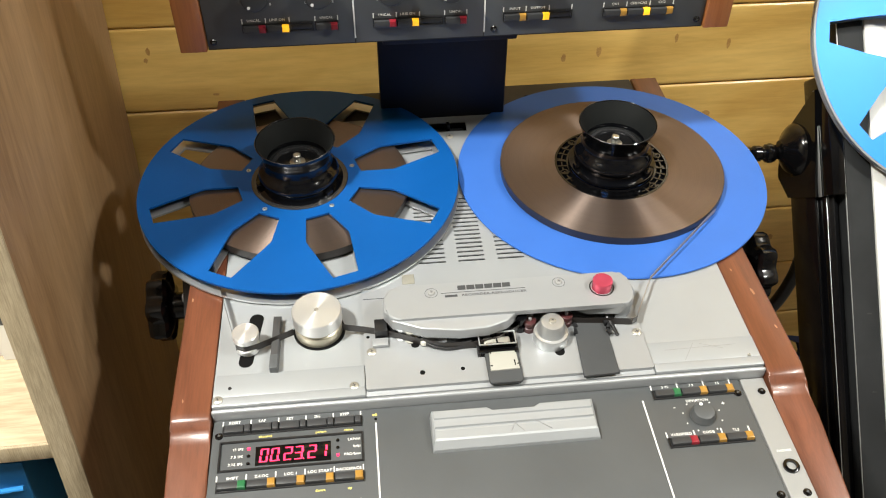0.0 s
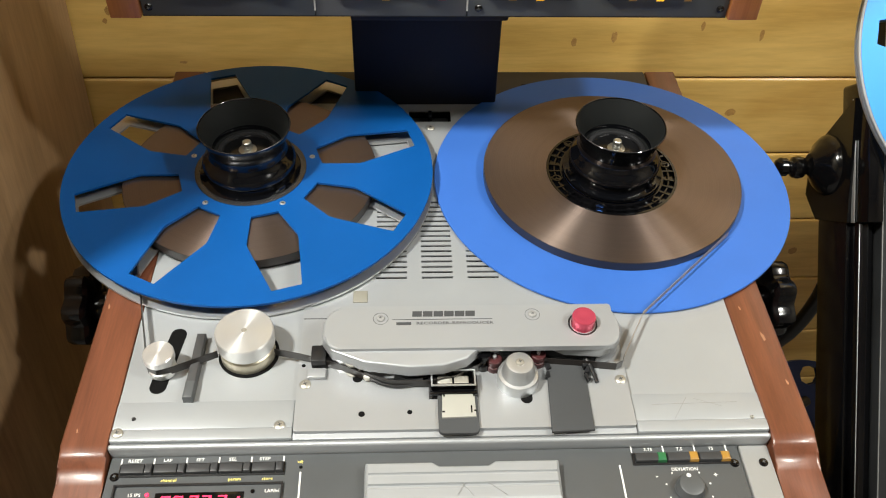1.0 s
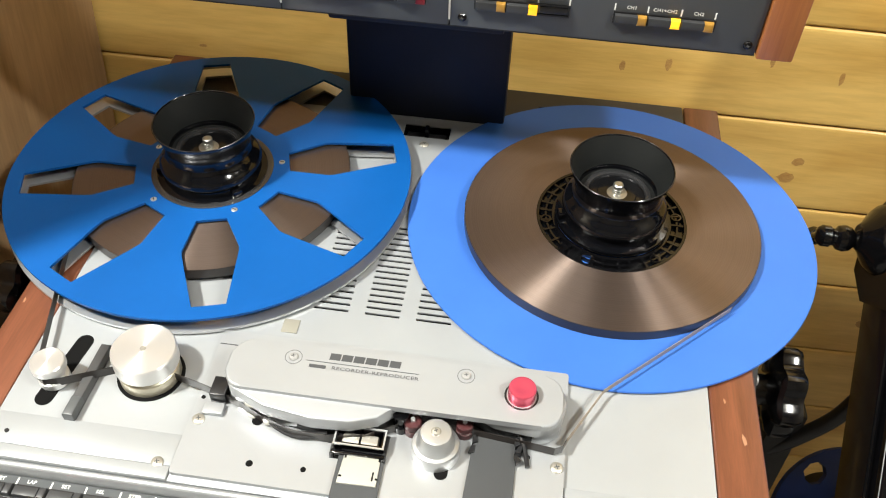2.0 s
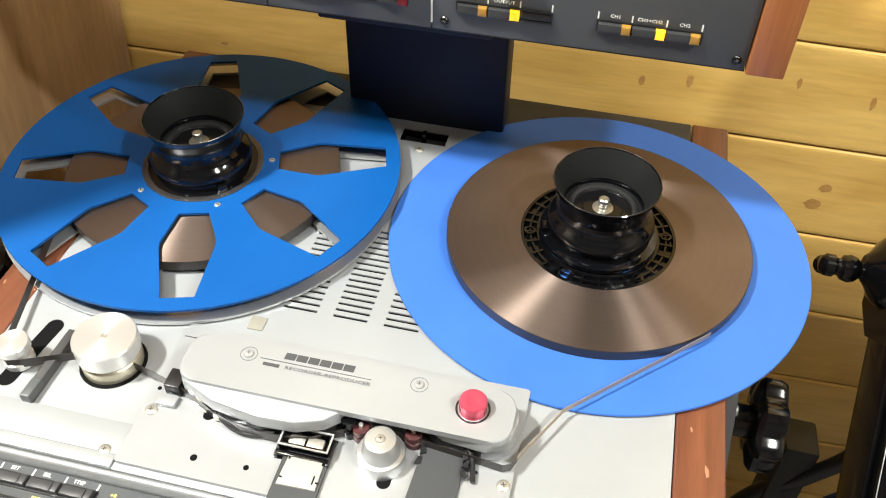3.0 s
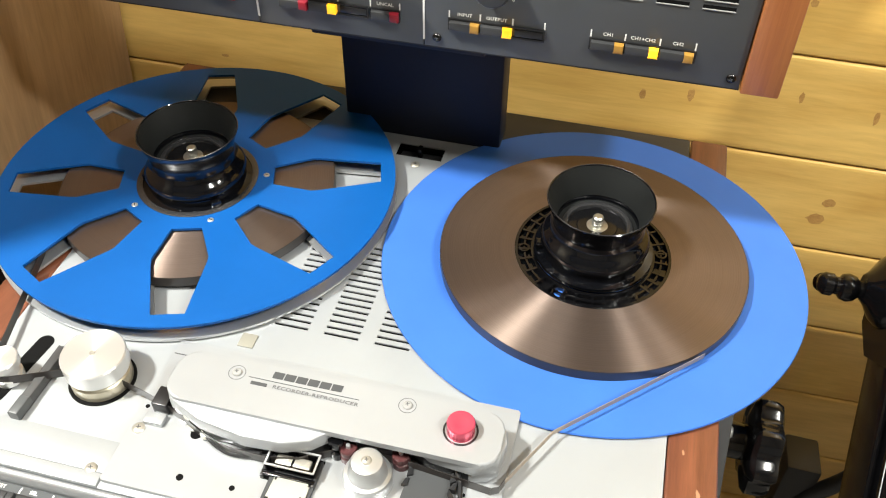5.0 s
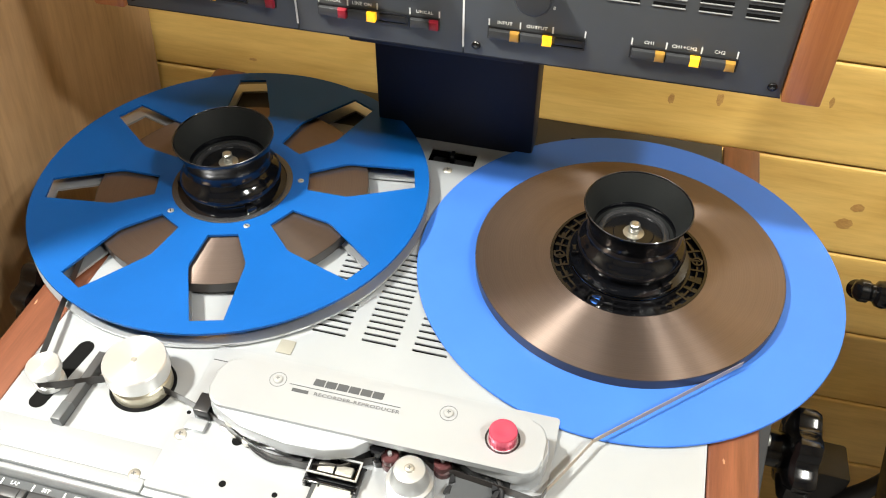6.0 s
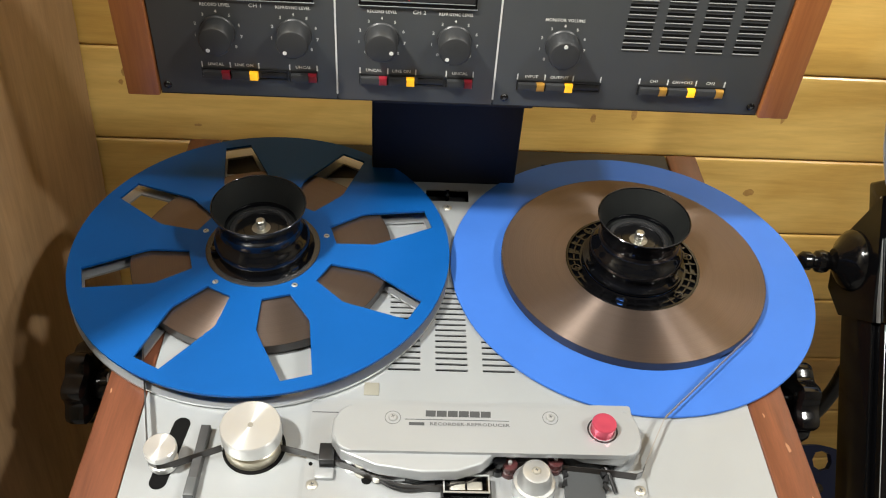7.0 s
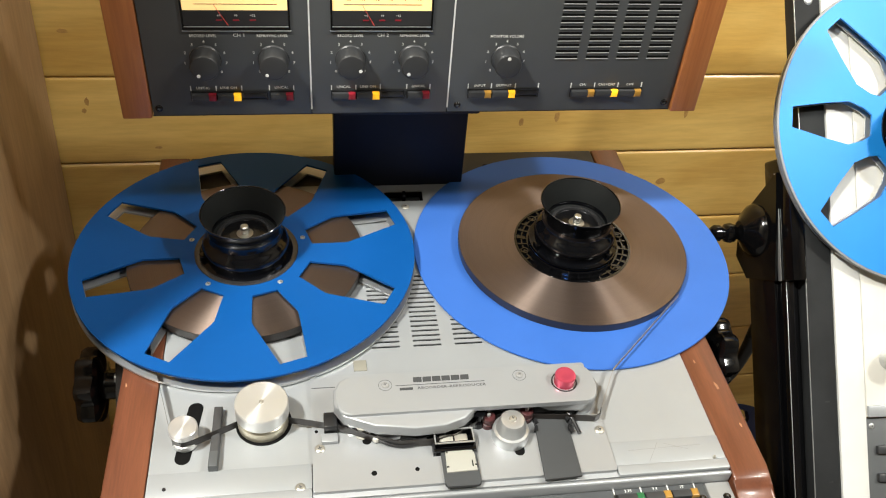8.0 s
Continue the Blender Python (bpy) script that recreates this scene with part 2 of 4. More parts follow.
def lathe(profile, n=48, bm=None, m=None):
    """Turns (radius, height) pairs, in millimetres, about z. A radius of zero closes the end."""
    b = bmesh.new()
    rings = []
    for r, z in profile:
        if r <= 0:
            rings.append([b.verts.new((0, 0, z * MM))])
        else:
            rings.append([b.verts.new((r * MM * math.cos(2 * math.pi * k / n), r * MM * math.sin(2 * math.pi * k / n), z * MM)) for k in range(n)])
    for a, c in zip(rings, rings[1:]):
        for k in range(n):
            j = (k + 1) % n
            if len(a) == 1 and len(c) == 1:
                continue
            if len(a) == 1:
                b.faces.new((a[0], c[j], c[k]))
            elif len(c) == 1:
                b.faces.new((a[k], a[j], c[0]))
            else:
                b.faces.new((a[k], a[j], c[j], c[k]))
    if m is not None:
        b.transform(m)
    return merged(bm, b)


def prism(points, z0, z1, bevel=0.0, segments=2, bm=None, m=None):
    """An outline in millimetres, raised from z0 to z1, its edges rounded."""
    b = bmesh.new()
    low = [b.verts.new((x * MM, y * MM, z0 * MM)) for x, y in points]
    high = [b.verts.new((x * MM, y * MM, z1 * MM)) for x, y in points]
    b.faces.new(low[::-1])
    b.faces.new(high)
    k = len(points)
    for i in range(k):
        b.faces.new((low[i], low[(i + 1) % k], high[(i + 1) % k], high[i]))
    if bevel:
        bmesh.ops.bevel(b, geom=[e for e in b.edges if abs(e.verts[0].co.z - e.verts[1].co.z) < 1e-7 and e.verts[0].co.z > (z0 + z1) * 0.5 * MM], offset=bevel * MM, segments=segments, profile=0.5, affect="EDGES")
    if m is not None:
        b.transform(m)
    return merged(bm, b)


def rounded(x0, x1, y0, y1, r, n=6):
    """The outline of a rectangle with round corners."""
    out = []
    for cx, cy, a in ((x1 - r, y1 - r, 0), (x0 + r, y1 - r, 90), (x0 + r, y0 + r, 180), (x1 - r, y0 + r, 270)):
        out += [(cx + r * math.cos(radians(a + 90 * k / n)), cy + r * math.sin(radians(a + 90 * k / n))) for k in range(n + 1)]
    return out


def tube(points, radius, n=10, bm=None, closed_ends=True):
    """A round bar along points, in millimetres."""
    b = bmesh.new()
    pts = [Vector(p) * MM for p in points]
    rings = []
    for i, p in enumerate(pts):
        way = (pts[min(i + 1, len(pts) - 1)] - pts[max(i - 1, 0)]).normalized()
        q = way.to_track_quat("Z", "Y")
        rings.append([b.verts.new(p + q @ Vector((radius * MM * math.cos(2 * math.pi * k / n), radius * MM * math.sin(2 * math.pi * k / n), 0))) for k in range(n)])
    for a, c in zip(rings, rings[1:]):
        for k in range(n):
            b.faces.new((a[k], a[(k + 1) % n], c[(k + 1) % n], c[k]))
    if closed_ends:
        b.faces.new(rings[0][::-1])
        b.faces.new(rings[-1])
    return merged(bm, b)


def smooth_line(points, steps=8):
    """Points along a soft curve through the given ones."""
    pts = [Vector(p) for p in points]
    out = []
    for i in range(len(pts) - 1):
        p0, p1, p2, p3 = pts[max(i - 1, 0)], pts[i], pts[i + 1], pts[min(i + 2, len(pts) - 1)]
        for k in range(steps):
            t = k / steps
            out.append(0.5 * (2 * p1 + (p2 - p0) * t + (2 * p0 - 5 * p1 + 4 * p2 - p3) * t * t + (3 * p1 - p0 - 3 * p2 + p3) * t ** 3))
    return [tuple(p) for p in out] + [tuple(pts[-1])]


def ribbon(points, z0, z1, thick=0.25, bm=None):
    """A band of tape standing on edge along points of the deck plane."""
    b = bmesh.new()
    rows = []
    for i, (x, y) in enumerate(points):
        a, c = points[max(i - 1, 0)], points[min(i + 1, len(points) - 1)]
        d = Vector((c[0] - a[0], c[1] - a[1]))
        d = Vector((-d.y, d.x)).normalized() * thick * 0.5
        rows.append([b.verts.new(Vector((x + s * d.x, y + s * d.y, z)) * MM) for s, z in ((-1, z0), (1, z0), (1, z1), (-1, z1))])
    for a, c in zip(rows, rows[1:]):
        for k in range(4):
            b.faces.new((a[k], a[(k + 1) % 4], c[(k + 1) % 4], c[k]))
    b.faces.new(rows[0])
    b.faces.new(rows[-1][::-1])
    return merged(bm, b)


PRINTS = []


def lettering(text, size, x, y, plane, parent, mat, name="printed_legend", align="CENTER", width=1.0):
    """Notes a piece of printing at x, y millimetres in a plane; it is made into a mesh later."""
    PRINTS.append((text, size, x, y, plane, parent, mat, name, align, width))


def make_lettering():
    made = []
    for text, size, x, y, plane, parent, mat, name, align, width in PRINTS:
        cu = bpy.data.curves.new("print", "FONT")
        cu.body, cu.size, cu.align_x, cu.align_y, cu.resolution_u = text, size * MM * 1.4, align, "CENTER", 2
        cu.space_character, cu.offset = 1.08, size * MM * 0.035
        ob = bpy.data.objects.new("print", cu)
        scene.collection.objects.link(ob)
        made.append(ob)
    bpy.context.view_layer.update()
    deps = bpy.context.evaluated_depsgraph_get()
    sets = {}
    for ob, (text, size, x, y, plane, parent, mat, name, align, width) in zip(made, PRINTS):
        data = bpy.data.meshes.new_from_object(ob.evaluated_get(deps))
        data.transform(plane @ at(x, y, 0) @ Matrix.Diagonal((width, 1, 1, 1)))
        sets.setdefault((parent.name, mat.name, name), (parent, mat, name, bmesh.new()))[3].from_mesh(data)
        bpy.data.meshes.remove(data)
    for ob in made:
        cu = ob.data
        bpy.data.objects.remove(ob)
        bpy.data.curves.remove(cu)
    for parent, mat, name, b in sets.values():
        data = bpy.data.meshes.new(name)
        b.to_mesh(data)
        b.free()
        mesh_part(name, data, mat, parent, smooth=False, kind="stuff")


def screw(parent, x, y, z, r=3.4, plane=None, mat=None):
    """A cross-head screw with a domed head."""
    bm = lathe([(r, -0.3), (r, 0.5), (r * 0.8, 1.1), (r * 0.45, 1.35), (0, 1.4)], 16)
    ob = part("screw", bm, mat or BRASS, parent, m=(plane or Matrix()) @ at(x, y, z, 0, 0, 20))
    cross = box(-r * 0.4, r * 0.4, -r * 0.09, r * 0.09, 1.2, 1.42)
    box(-r * 0.09, r * 0.09, -r * 0.4, r * 0.4, 1.2, 1.42, bm=cross)
    part("cross_slot", cross, GREY, ob, smooth=False)
    return ob

# ---- the room ----
WALL = pose(-0.1446, 0.2558, 0, 0, 0, 3.2)


def room():
    def slab(name, x0, x1, y0, y1, z0, z1, mat, m=None):
        ob = part(name, box(x0, x1, y0, y1, z0, z1), mat, None, smooth=False)
        ob.matrix_world = m or Matrix()
        return tagged(ob, kind="structure")

    tagged(slab("floor", -1500, 1900, -2700, 600, -60, 0, FLOORING), "dark carpeted floor of the studio", "floor")
    tagged(slab("ceiling", -1500, 1900, -2700, 600, 2450, 2520, PLASTER), "pale plaster ceiling with strip lights", "ceiling")
    tagged(slab("wall_west", -1560, -1500, -2700, 600, 0, 2450, PANELLING), "plain brown panelled side wall", "wall")
    tagged(slab("wall_east", 1900, 1960, -2700, 600, 0, 2450, PANELLING), "plain brown panelled side wall", "wall")
    tagged(slab("wall_south", -1560, 1960, -2760, -2700, 0, 2450, PANELLING), "plain brown panelled wall behind the camera", "wall")
    back = slab("wall_north", -1700, 2300, 20, 90, 0, 2450, HOLE_SHADE, WALL)
    tagged(back, "wall clad in horizontal varnished pine boards", "wall")
    pitch = 96.63
    b = bmesh.new()
    sec = [(20, 0.3), (3, 0.3), (0.4, 2.8), (0, 5.5), (0, pitch - 4.5), (0.4, pitch - 2.0), (2.2, pitch - 0.3), (20, pitch - 0.3)]
    ends = [[b.verts.new(Vector((x, y, z)) * MM) for y, z in sec] for x in (-1500, 2200)]
    for i in range(len(sec)):
        j = (i + 1) % len(sec)
        b.faces.new((ends[0][i], ends[0][j], ends[1][j], ends[1][i]))
    b.faces.new(ends[0])
    b.faces.new(ends[1][::-1])
    bmesh.ops.recalc_face_normals(b, faces=b.faces)
    board = bpy.data.meshes.new("pine_board")
    b.to_mesh(board)
    b.free()
    board.materials.append(PINE)
    for k in range(-9, 17):
        z = 888.9 + k * pitch
        if -90 < z < 2440:
            mesh_part("pine_board", board, PINE, back, m=at(0, 0, z), smooth=False)
    # knots in the boards: place along the wall, height, half length, half height
    for x, z, rx, rz in ((k[0], k[1], k[2] * 0.75, k[3] * 0.7) for k in ((298, 834, 4, 7), (339, 840, 4, 8), (480, 732, 11, 8), (486, 751, 9, 6), (577, 343, 7, 6), (590, 359, 8, 5), (430, 852, 3, 7), (495, 843, 3, 9), (-154, 864, 3, 6), (-158, 854, 3, 4), (414, 935, 4, 5), (-166, 937, 7, 3), (-91, 811, 5, 2), (622, 550, 8, 7), (120, 940, 6, 5), (700, 905, 9, 7), (660, 655, 8, 8))):
        r = random.Random(x)
        rim = [(x + rx * (1 + r.uniform(-0.22, 0.22)) * math.cos(a), z + rz * (1 + r.uniform(-0.22, 0.22)) * math.sin(a)) for a in (2 * math.pi * k / 14 for k in range(14))]
        part("knot", prism(rim, -0.05, 0.12), KNOT, back, m=pose(0, 0, 0, 90, 0, 0), smooth=False)
    for x, y, z, sx, sy, watts, colour in LAMPS:
        lamp = thing("ceiling_light", "white strip light under the ceiling, the rightmost one added as fill", "ceiling light", pose(x, y, z + 0.05), "ceiling lights")
        w, d = sx * 500, sy * 500
        part("housing", box(-w - 12, w + 12, -d - 12, d + 12, -18, 0, 4), PAPER, lamp)
        part("diffuser", box(-w, w, -d, d, -26, -19, 3), TUBE, lamp)


room()


BOOKCASE = pose(-0.310, -0.165, 0, 0, 0, 3.0)


def bookcase():
    """A tall shelf unit whose plywood side stands beside the recorder."""
    case = thing("bookcase", "tall plywood bookcase standing against the pine wall", "bookcase", BOOKCASE)
    part("side_panel", box(-18, 0, 1.5, 405, 0, 1900, 1.0), PLY, case, "plywood side with worn varnish")
    part("edge_band", box(-18.3, 0.3, -2, 1.4, 0, 1900, 0.6), PLY_EDGE, case, "rough sawn grey-brown front edge")
    part("side_panel", box(-930, -900, 0, 372, 0, 1900, 1.0), PLY, case)
    part("back_board", box(-899, -19, 362, 370, 0, 1900), PLY, case)
    for z in (60, 330, 732, 1110, 1450, 1860):
        part("shelf", box(-899, -19, 4, 361, z - 15, z, 1.0), SHELF, case)
        part("shelf_edge", box(-899, -19, 1, 3.6, z - 15.5, z + 0.3, 0.5), PLY_EDGE, case)
    return case


bookcase()
rng = random.Random(4)
for k in range(9):
    top = rng.uniform(215, 250)
    book = thing("record_box", "white cardboard record box on the shelf", "book", at(-377 - 24.5 * k, -70 + rng.uniform(0, 8), 732), "record boxes on the shelf")
    part("cover", box(-12, 12, 0, 200, 0, top, 1.5), PAPER, book)
    for z in range(5):
        part("title_bar", box(-4, 4, -0.7, -0.1, 40 + z * 22, 40 + z * 22 + rng.uniform(8, 18)), DARK_PRINT, book, smooth=False)


def cloth_bag(m):
    bag = thing("cloth_bag", "crumpled blue woven bag on the lower shelf", "bag", m)
    b = bmesh.new()
    bmesh.ops.create_cube(b, size=1.0)
    bmesh.ops.subdivide_edges(b, edges=list(b.edges), cuts=14, use_grid_fill=True)
    for v in b.verts:
        p = v.co.copy()
        v.co = Vector((p.x * 0.40, p.y * 0.24, (p.z + 0.5) * 0.372))
        k = noise.noise(v.co * 14) * 0.010 + noise.noise(v.co * 38) * 0.004
        v.co += Vector((p.x, p.y, max(0, p.z))).normalized() * k
        v.co.z = max(0.0, v.co.z)
    part("bag_body", b, CLOTH, bag)
    part("seam", tube(smooth_line([(-195, -122, 330), (-60, -128, 342), (80, -127, 335), (195, -121, 342)]), 2.5), CLOTH, bag)


cloth_bag(pose(-0.56, -0.035, 0.33))

# ---- the recorder ----
recorder = thing("tape_recorder", "open-reel studio tape recorder with silver deck and mahogany sides", "tape recorder", DECK)


def plate_with_slots(x0, x1, y0, y1, z0, z1, holes):
    """A plate whose rectangular holes go through; all limits in millimetres."""
    xs = sorted({x0, x1, *(h[0] for h in holes), *(h[1] for h in holes)})
    ys = sorted({y0, y1, *(h[2] for h in holes), *(h[3] for h in holes)})
    b = bmesh.new()

    def solid(i, j):
        if not (0 <= i < len(xs) - 1 and 0 <= j < len(ys) - 1):
            return False
        cx, cy = (xs[i] + xs[i + 1]) / 2, (ys[j] + ys[j + 1]) / 2
        return not any(h[0] < cx < h[1] and h[2] < cy < h[3] for h in holes)

    verts = {}

    def v(i, j, z):
        if (i, j, z) not in verts:
            verts[i, j, z] = b.verts.new((xs[i] * MM, ys[j] * MM, z * MM))
        return verts[i, j, z]

    for i in range(len(xs) - 1):
        for j in range(len(ys) - 1):
            if not solid(i, j):
                continue
            b.faces.new((v(i, j, z1), v(i + 1, j, z1), v(i + 1, j + 1, z1), v(i, j + 1, z1)))
            b.faces.new((v(i, j, z0), v(i, j + 1, z0), v(i + 1, j + 1, z0), v(i + 1, j, z0)))
            for (a, c, d, e) in ((i, j, i + 1, j), (i + 1, j, i + 1, j + 1), (i + 1, j + 1, i, j + 1), (i, j + 1, i, j)):
                ni, nj = {(i, j, i + 1, j): (i, j - 1), (i + 1, j, i + 1, j + 1): (i + 1, j), (i + 1, j + 1, i, j + 1): (i, j + 1), (i, j + 1, i, j): (i - 1, j)}[(a, c, d, e)]
                if not solid(ni, nj):
                    b.faces.new((v(a, c, z0), v(d, e, z0), v(d, e, z1), v(a, c, z1)))
    return b


def recorder_body():
    slots = []
    for cx in (-31, 0, 31):
        slots += [(cx - 10.5, cx + 10.5, -99 + 5.0 * k, -97.2 + 5.0 * k) for k in range(16)]
    slots.append((-17, 17, 74, 88))
    part("deck_plate", plate_with_slots(-190, 190, -196, 99, -1.0, 0, slots), DECK_PAINT, recorder, smooth=False)
    # added black block: gives the deck slots the shade of an open case
    part("inner_tray", box(-186, 186, -190, 96, -40, -12), HOLE_SHADE, recorder, smooth=False)
    sw = part("selector_switch", box(-15, 15, 76, 86, -11, -5, 0.6), BLACK, recorder)
    part("switch_lever", box(-1.5, 1.5, 78, 84, -5, 4, 0.6), BLACK_GLOSS, sw)
    part("rear_cover", box(-190, 190, 99.5, 147, -40, -0.8, 1.5), BLACK_MATT, recorder)
    part("cover_slot", box(80, 100, 124, 127, -0.78, -0.5), HOLE_SHADE, recorder, smooth=False)
    part("cover_slot", box(86, 106, 118, 120.5, -0.78, -0.5), HOLE_SHADE, recorder, smooth=False)
    # front strip of the deck, in two steps
    for x0, x1 in ((-190, -87.5), (112.5, 190)):
        part("front_step", box(x0, x1, -215, -196.3, -4, 1.2, 0.6), DECK_PAINT, recorder)
        part("front_step", box(x0, x1, -223, -215.3, -4, 2.0, 0.9), DECK_PAINT, recorder)
    part("front_step", box(-87.2, 112.2, -223, -196.3, -4, 0.4, 0.3), DECK_PAINT, recorder)
    part("front_lip", box(-190.5, 190.5, -227, -223.3, -16, 0.4, 1.8, 3), HEAD_PAINT, recorder)
    for x, y, z in ((0, 66, 0), (-95, -214, 1.2), (-186, -218, 2.0), (182, -214, 1.2)):
        screw(recorder, x, y, z, 3.3 if x != 182 else 1.2)
    part("rivet", lathe([(1.3, 0), (1.1, 0.6), (0, 0.7)], 10), BLACK, recorder, m=at(-179, -208, 1.2))
    for x0, y0, x1, y1 in ((124, -204, 176, -203), (136, -214, 146, -199), (150, -200, 166, -206)):
        d = Vector((x1 - x0, y1 - y0, 0))
        part("scored_line", box(-d.length / 2, d.length / 2, -0.16, 0.16, 0, 0.12), GREY_AND_GLARE, recorder, m=at((x0 + x1) / 2, (y0 + y1) / 2, 1.22, 0, 0, math.degrees(math.atan2(d.y, d.x))), smooth=False)
    # wooden sides, drawn along y and z
    prof = [(148, -150), (148, -2), (146, -0.6), (-223, -0.6), (-228, -0.8), (-231, -2), (-234, -6), (-238, -8.6), (-244, -9.8), (-262, -11), (-350, -26), (-350, -150)]
    for x0, x1 in ((-217, -190.8), (190.8, 217)):
        m = Matrix(((0, 0, 1, 0), (1, 0, 0, 0), (0, 1, 0, 0), (0, 0, 0, 1)))
        side = prism(prof, x0, x1, m=m)
        bmesh.ops.bevel(side, geom=[e for e in side.edges if abs(e.verts[0].co.x - e.verts[1].co.x) < 1e-6], offset=1.6 * MM, segments=2, profile=0.5, affect="EDGES")
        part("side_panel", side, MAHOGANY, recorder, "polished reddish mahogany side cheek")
    for x, y, w, h in ((196.5, -92, 1.6, 6.0), (199, -128, 1.2, 3.5), (207.5, -152, 2.2, 7.5), (212, -188, 1.4, 4.0), (-213, -120, 1.2, 4.0), (-210, -214, 1.0, 3.0)):
        part("varnish_chip", prism([(-w / 2, -h / 2), (w * 0.3, -h * 0.4), (w / 2, h * 0.1), (0, h / 2), (-w * 0.4, h * 0.2)], -0.62, -0.5, m=at(x, y, 0, 0, 0, 12)), CHIP, recorder, "pale chip in the varnish", smooth=False)
    part("case_bottom", box(-190, 190, -345, 136, -150, -60, 2), BLACK_MATT, recorder)


recorder_body()


def key(x0, x1, y, parent, plane, lens, legend, depth=3.4, high=5.2):
    """A push key lying in a shallow tray, its right end a coloured lens."""
    k = part("push_key", prism([(x0, y - high / 2), (x1, y - high / 2), (x1, y + high / 2), (x0, y + high / 2)], 0, depth, 0.9), KEY, parent, m=plane)
    if lens:
        part("key_lens", prism([(x1 - 4.8, y - high / 2 - 0.2), (x1 + 0.3, y - high / 2 - 0.2), (x1 + 0.3, y + high / 2 + 0.2), (x1 - 4.8, y + high / 2 + 0.2)], 0, depth + 0.5, 0.8), lens, parent if parent.parent else k, m=plane if parent.parent else None)
    if legend:
        lettering(legend, 2.0, (x0 + x1) / 2, y + high / 2 + 3.7, plane @ at(0, 0, 0.25), parent, WHITE)
    return k


def tray(x0, x1, y, parent, plane, high=7.6):
    b = plate_with_slots(x0, x1, y - high / 2, y + high / 2, 0, 1.0, [(x0 + 0.9, x1 - 0.9, y - high / 2 + 0.9, y + high / 2 - 0.9)])
    part("key_tray", b, BLACK, parent, m=plane, smooth=False)


def ticks(xs, y, parent, plane):
    b = bmesh.new()
    for x in xs:
        box(x - 0.4, x + 0.4, y - 2, y + 2, 0, 0.25, bm=b)
    part("tick_mark", b, WHITE, parent, m=plane, smooth=False)


def segment_digit(text, x, y, w, h, parent, plane):
    """Seven-segment figures, slightly sloped."""
    codes = {"0": "abcdef", "1": "bc", "2": "abged", "3": "abgcd"}
    bars = {"a": (0, 1, 1, 1), "g": (0, 0.5, 1, 0.5), "d": (0, 0, 1, 0), "f": (0, 0.5, 0, 1), "b": (1, 0.5, 1, 1), "e": (0, 0, 0, 0.5), "c": (1, 0, 1, 0.5)}
    for ch in text:
        if ch == ".":
            x += 1.6
            part("figure_dot", box(x - 3.4, x - 2.5, y - 0.4, y + 0.5, 0.5, 0.75), LED_RED, parent, m=plane, smooth=False)
            continue
        b = bmesh.new()
        for s in codes[ch]:
            x0, y0, x1, y1 = bars[s]
            k = 0.38
            box(x + x0 * w - k + 0.12 * y0 * h, x + x1 * w + k + 0.12 * y1 * h, y + y0 * h - (k if y0 == y1 else -k * 1.3), y + y1 * h + (k if y0 == y1 else -k * 1.3), 0.5, 0.75, bm=b)
        part("figure", b, LED_RED, parent, m=plane, smooth=False)
        x += w + 2.7


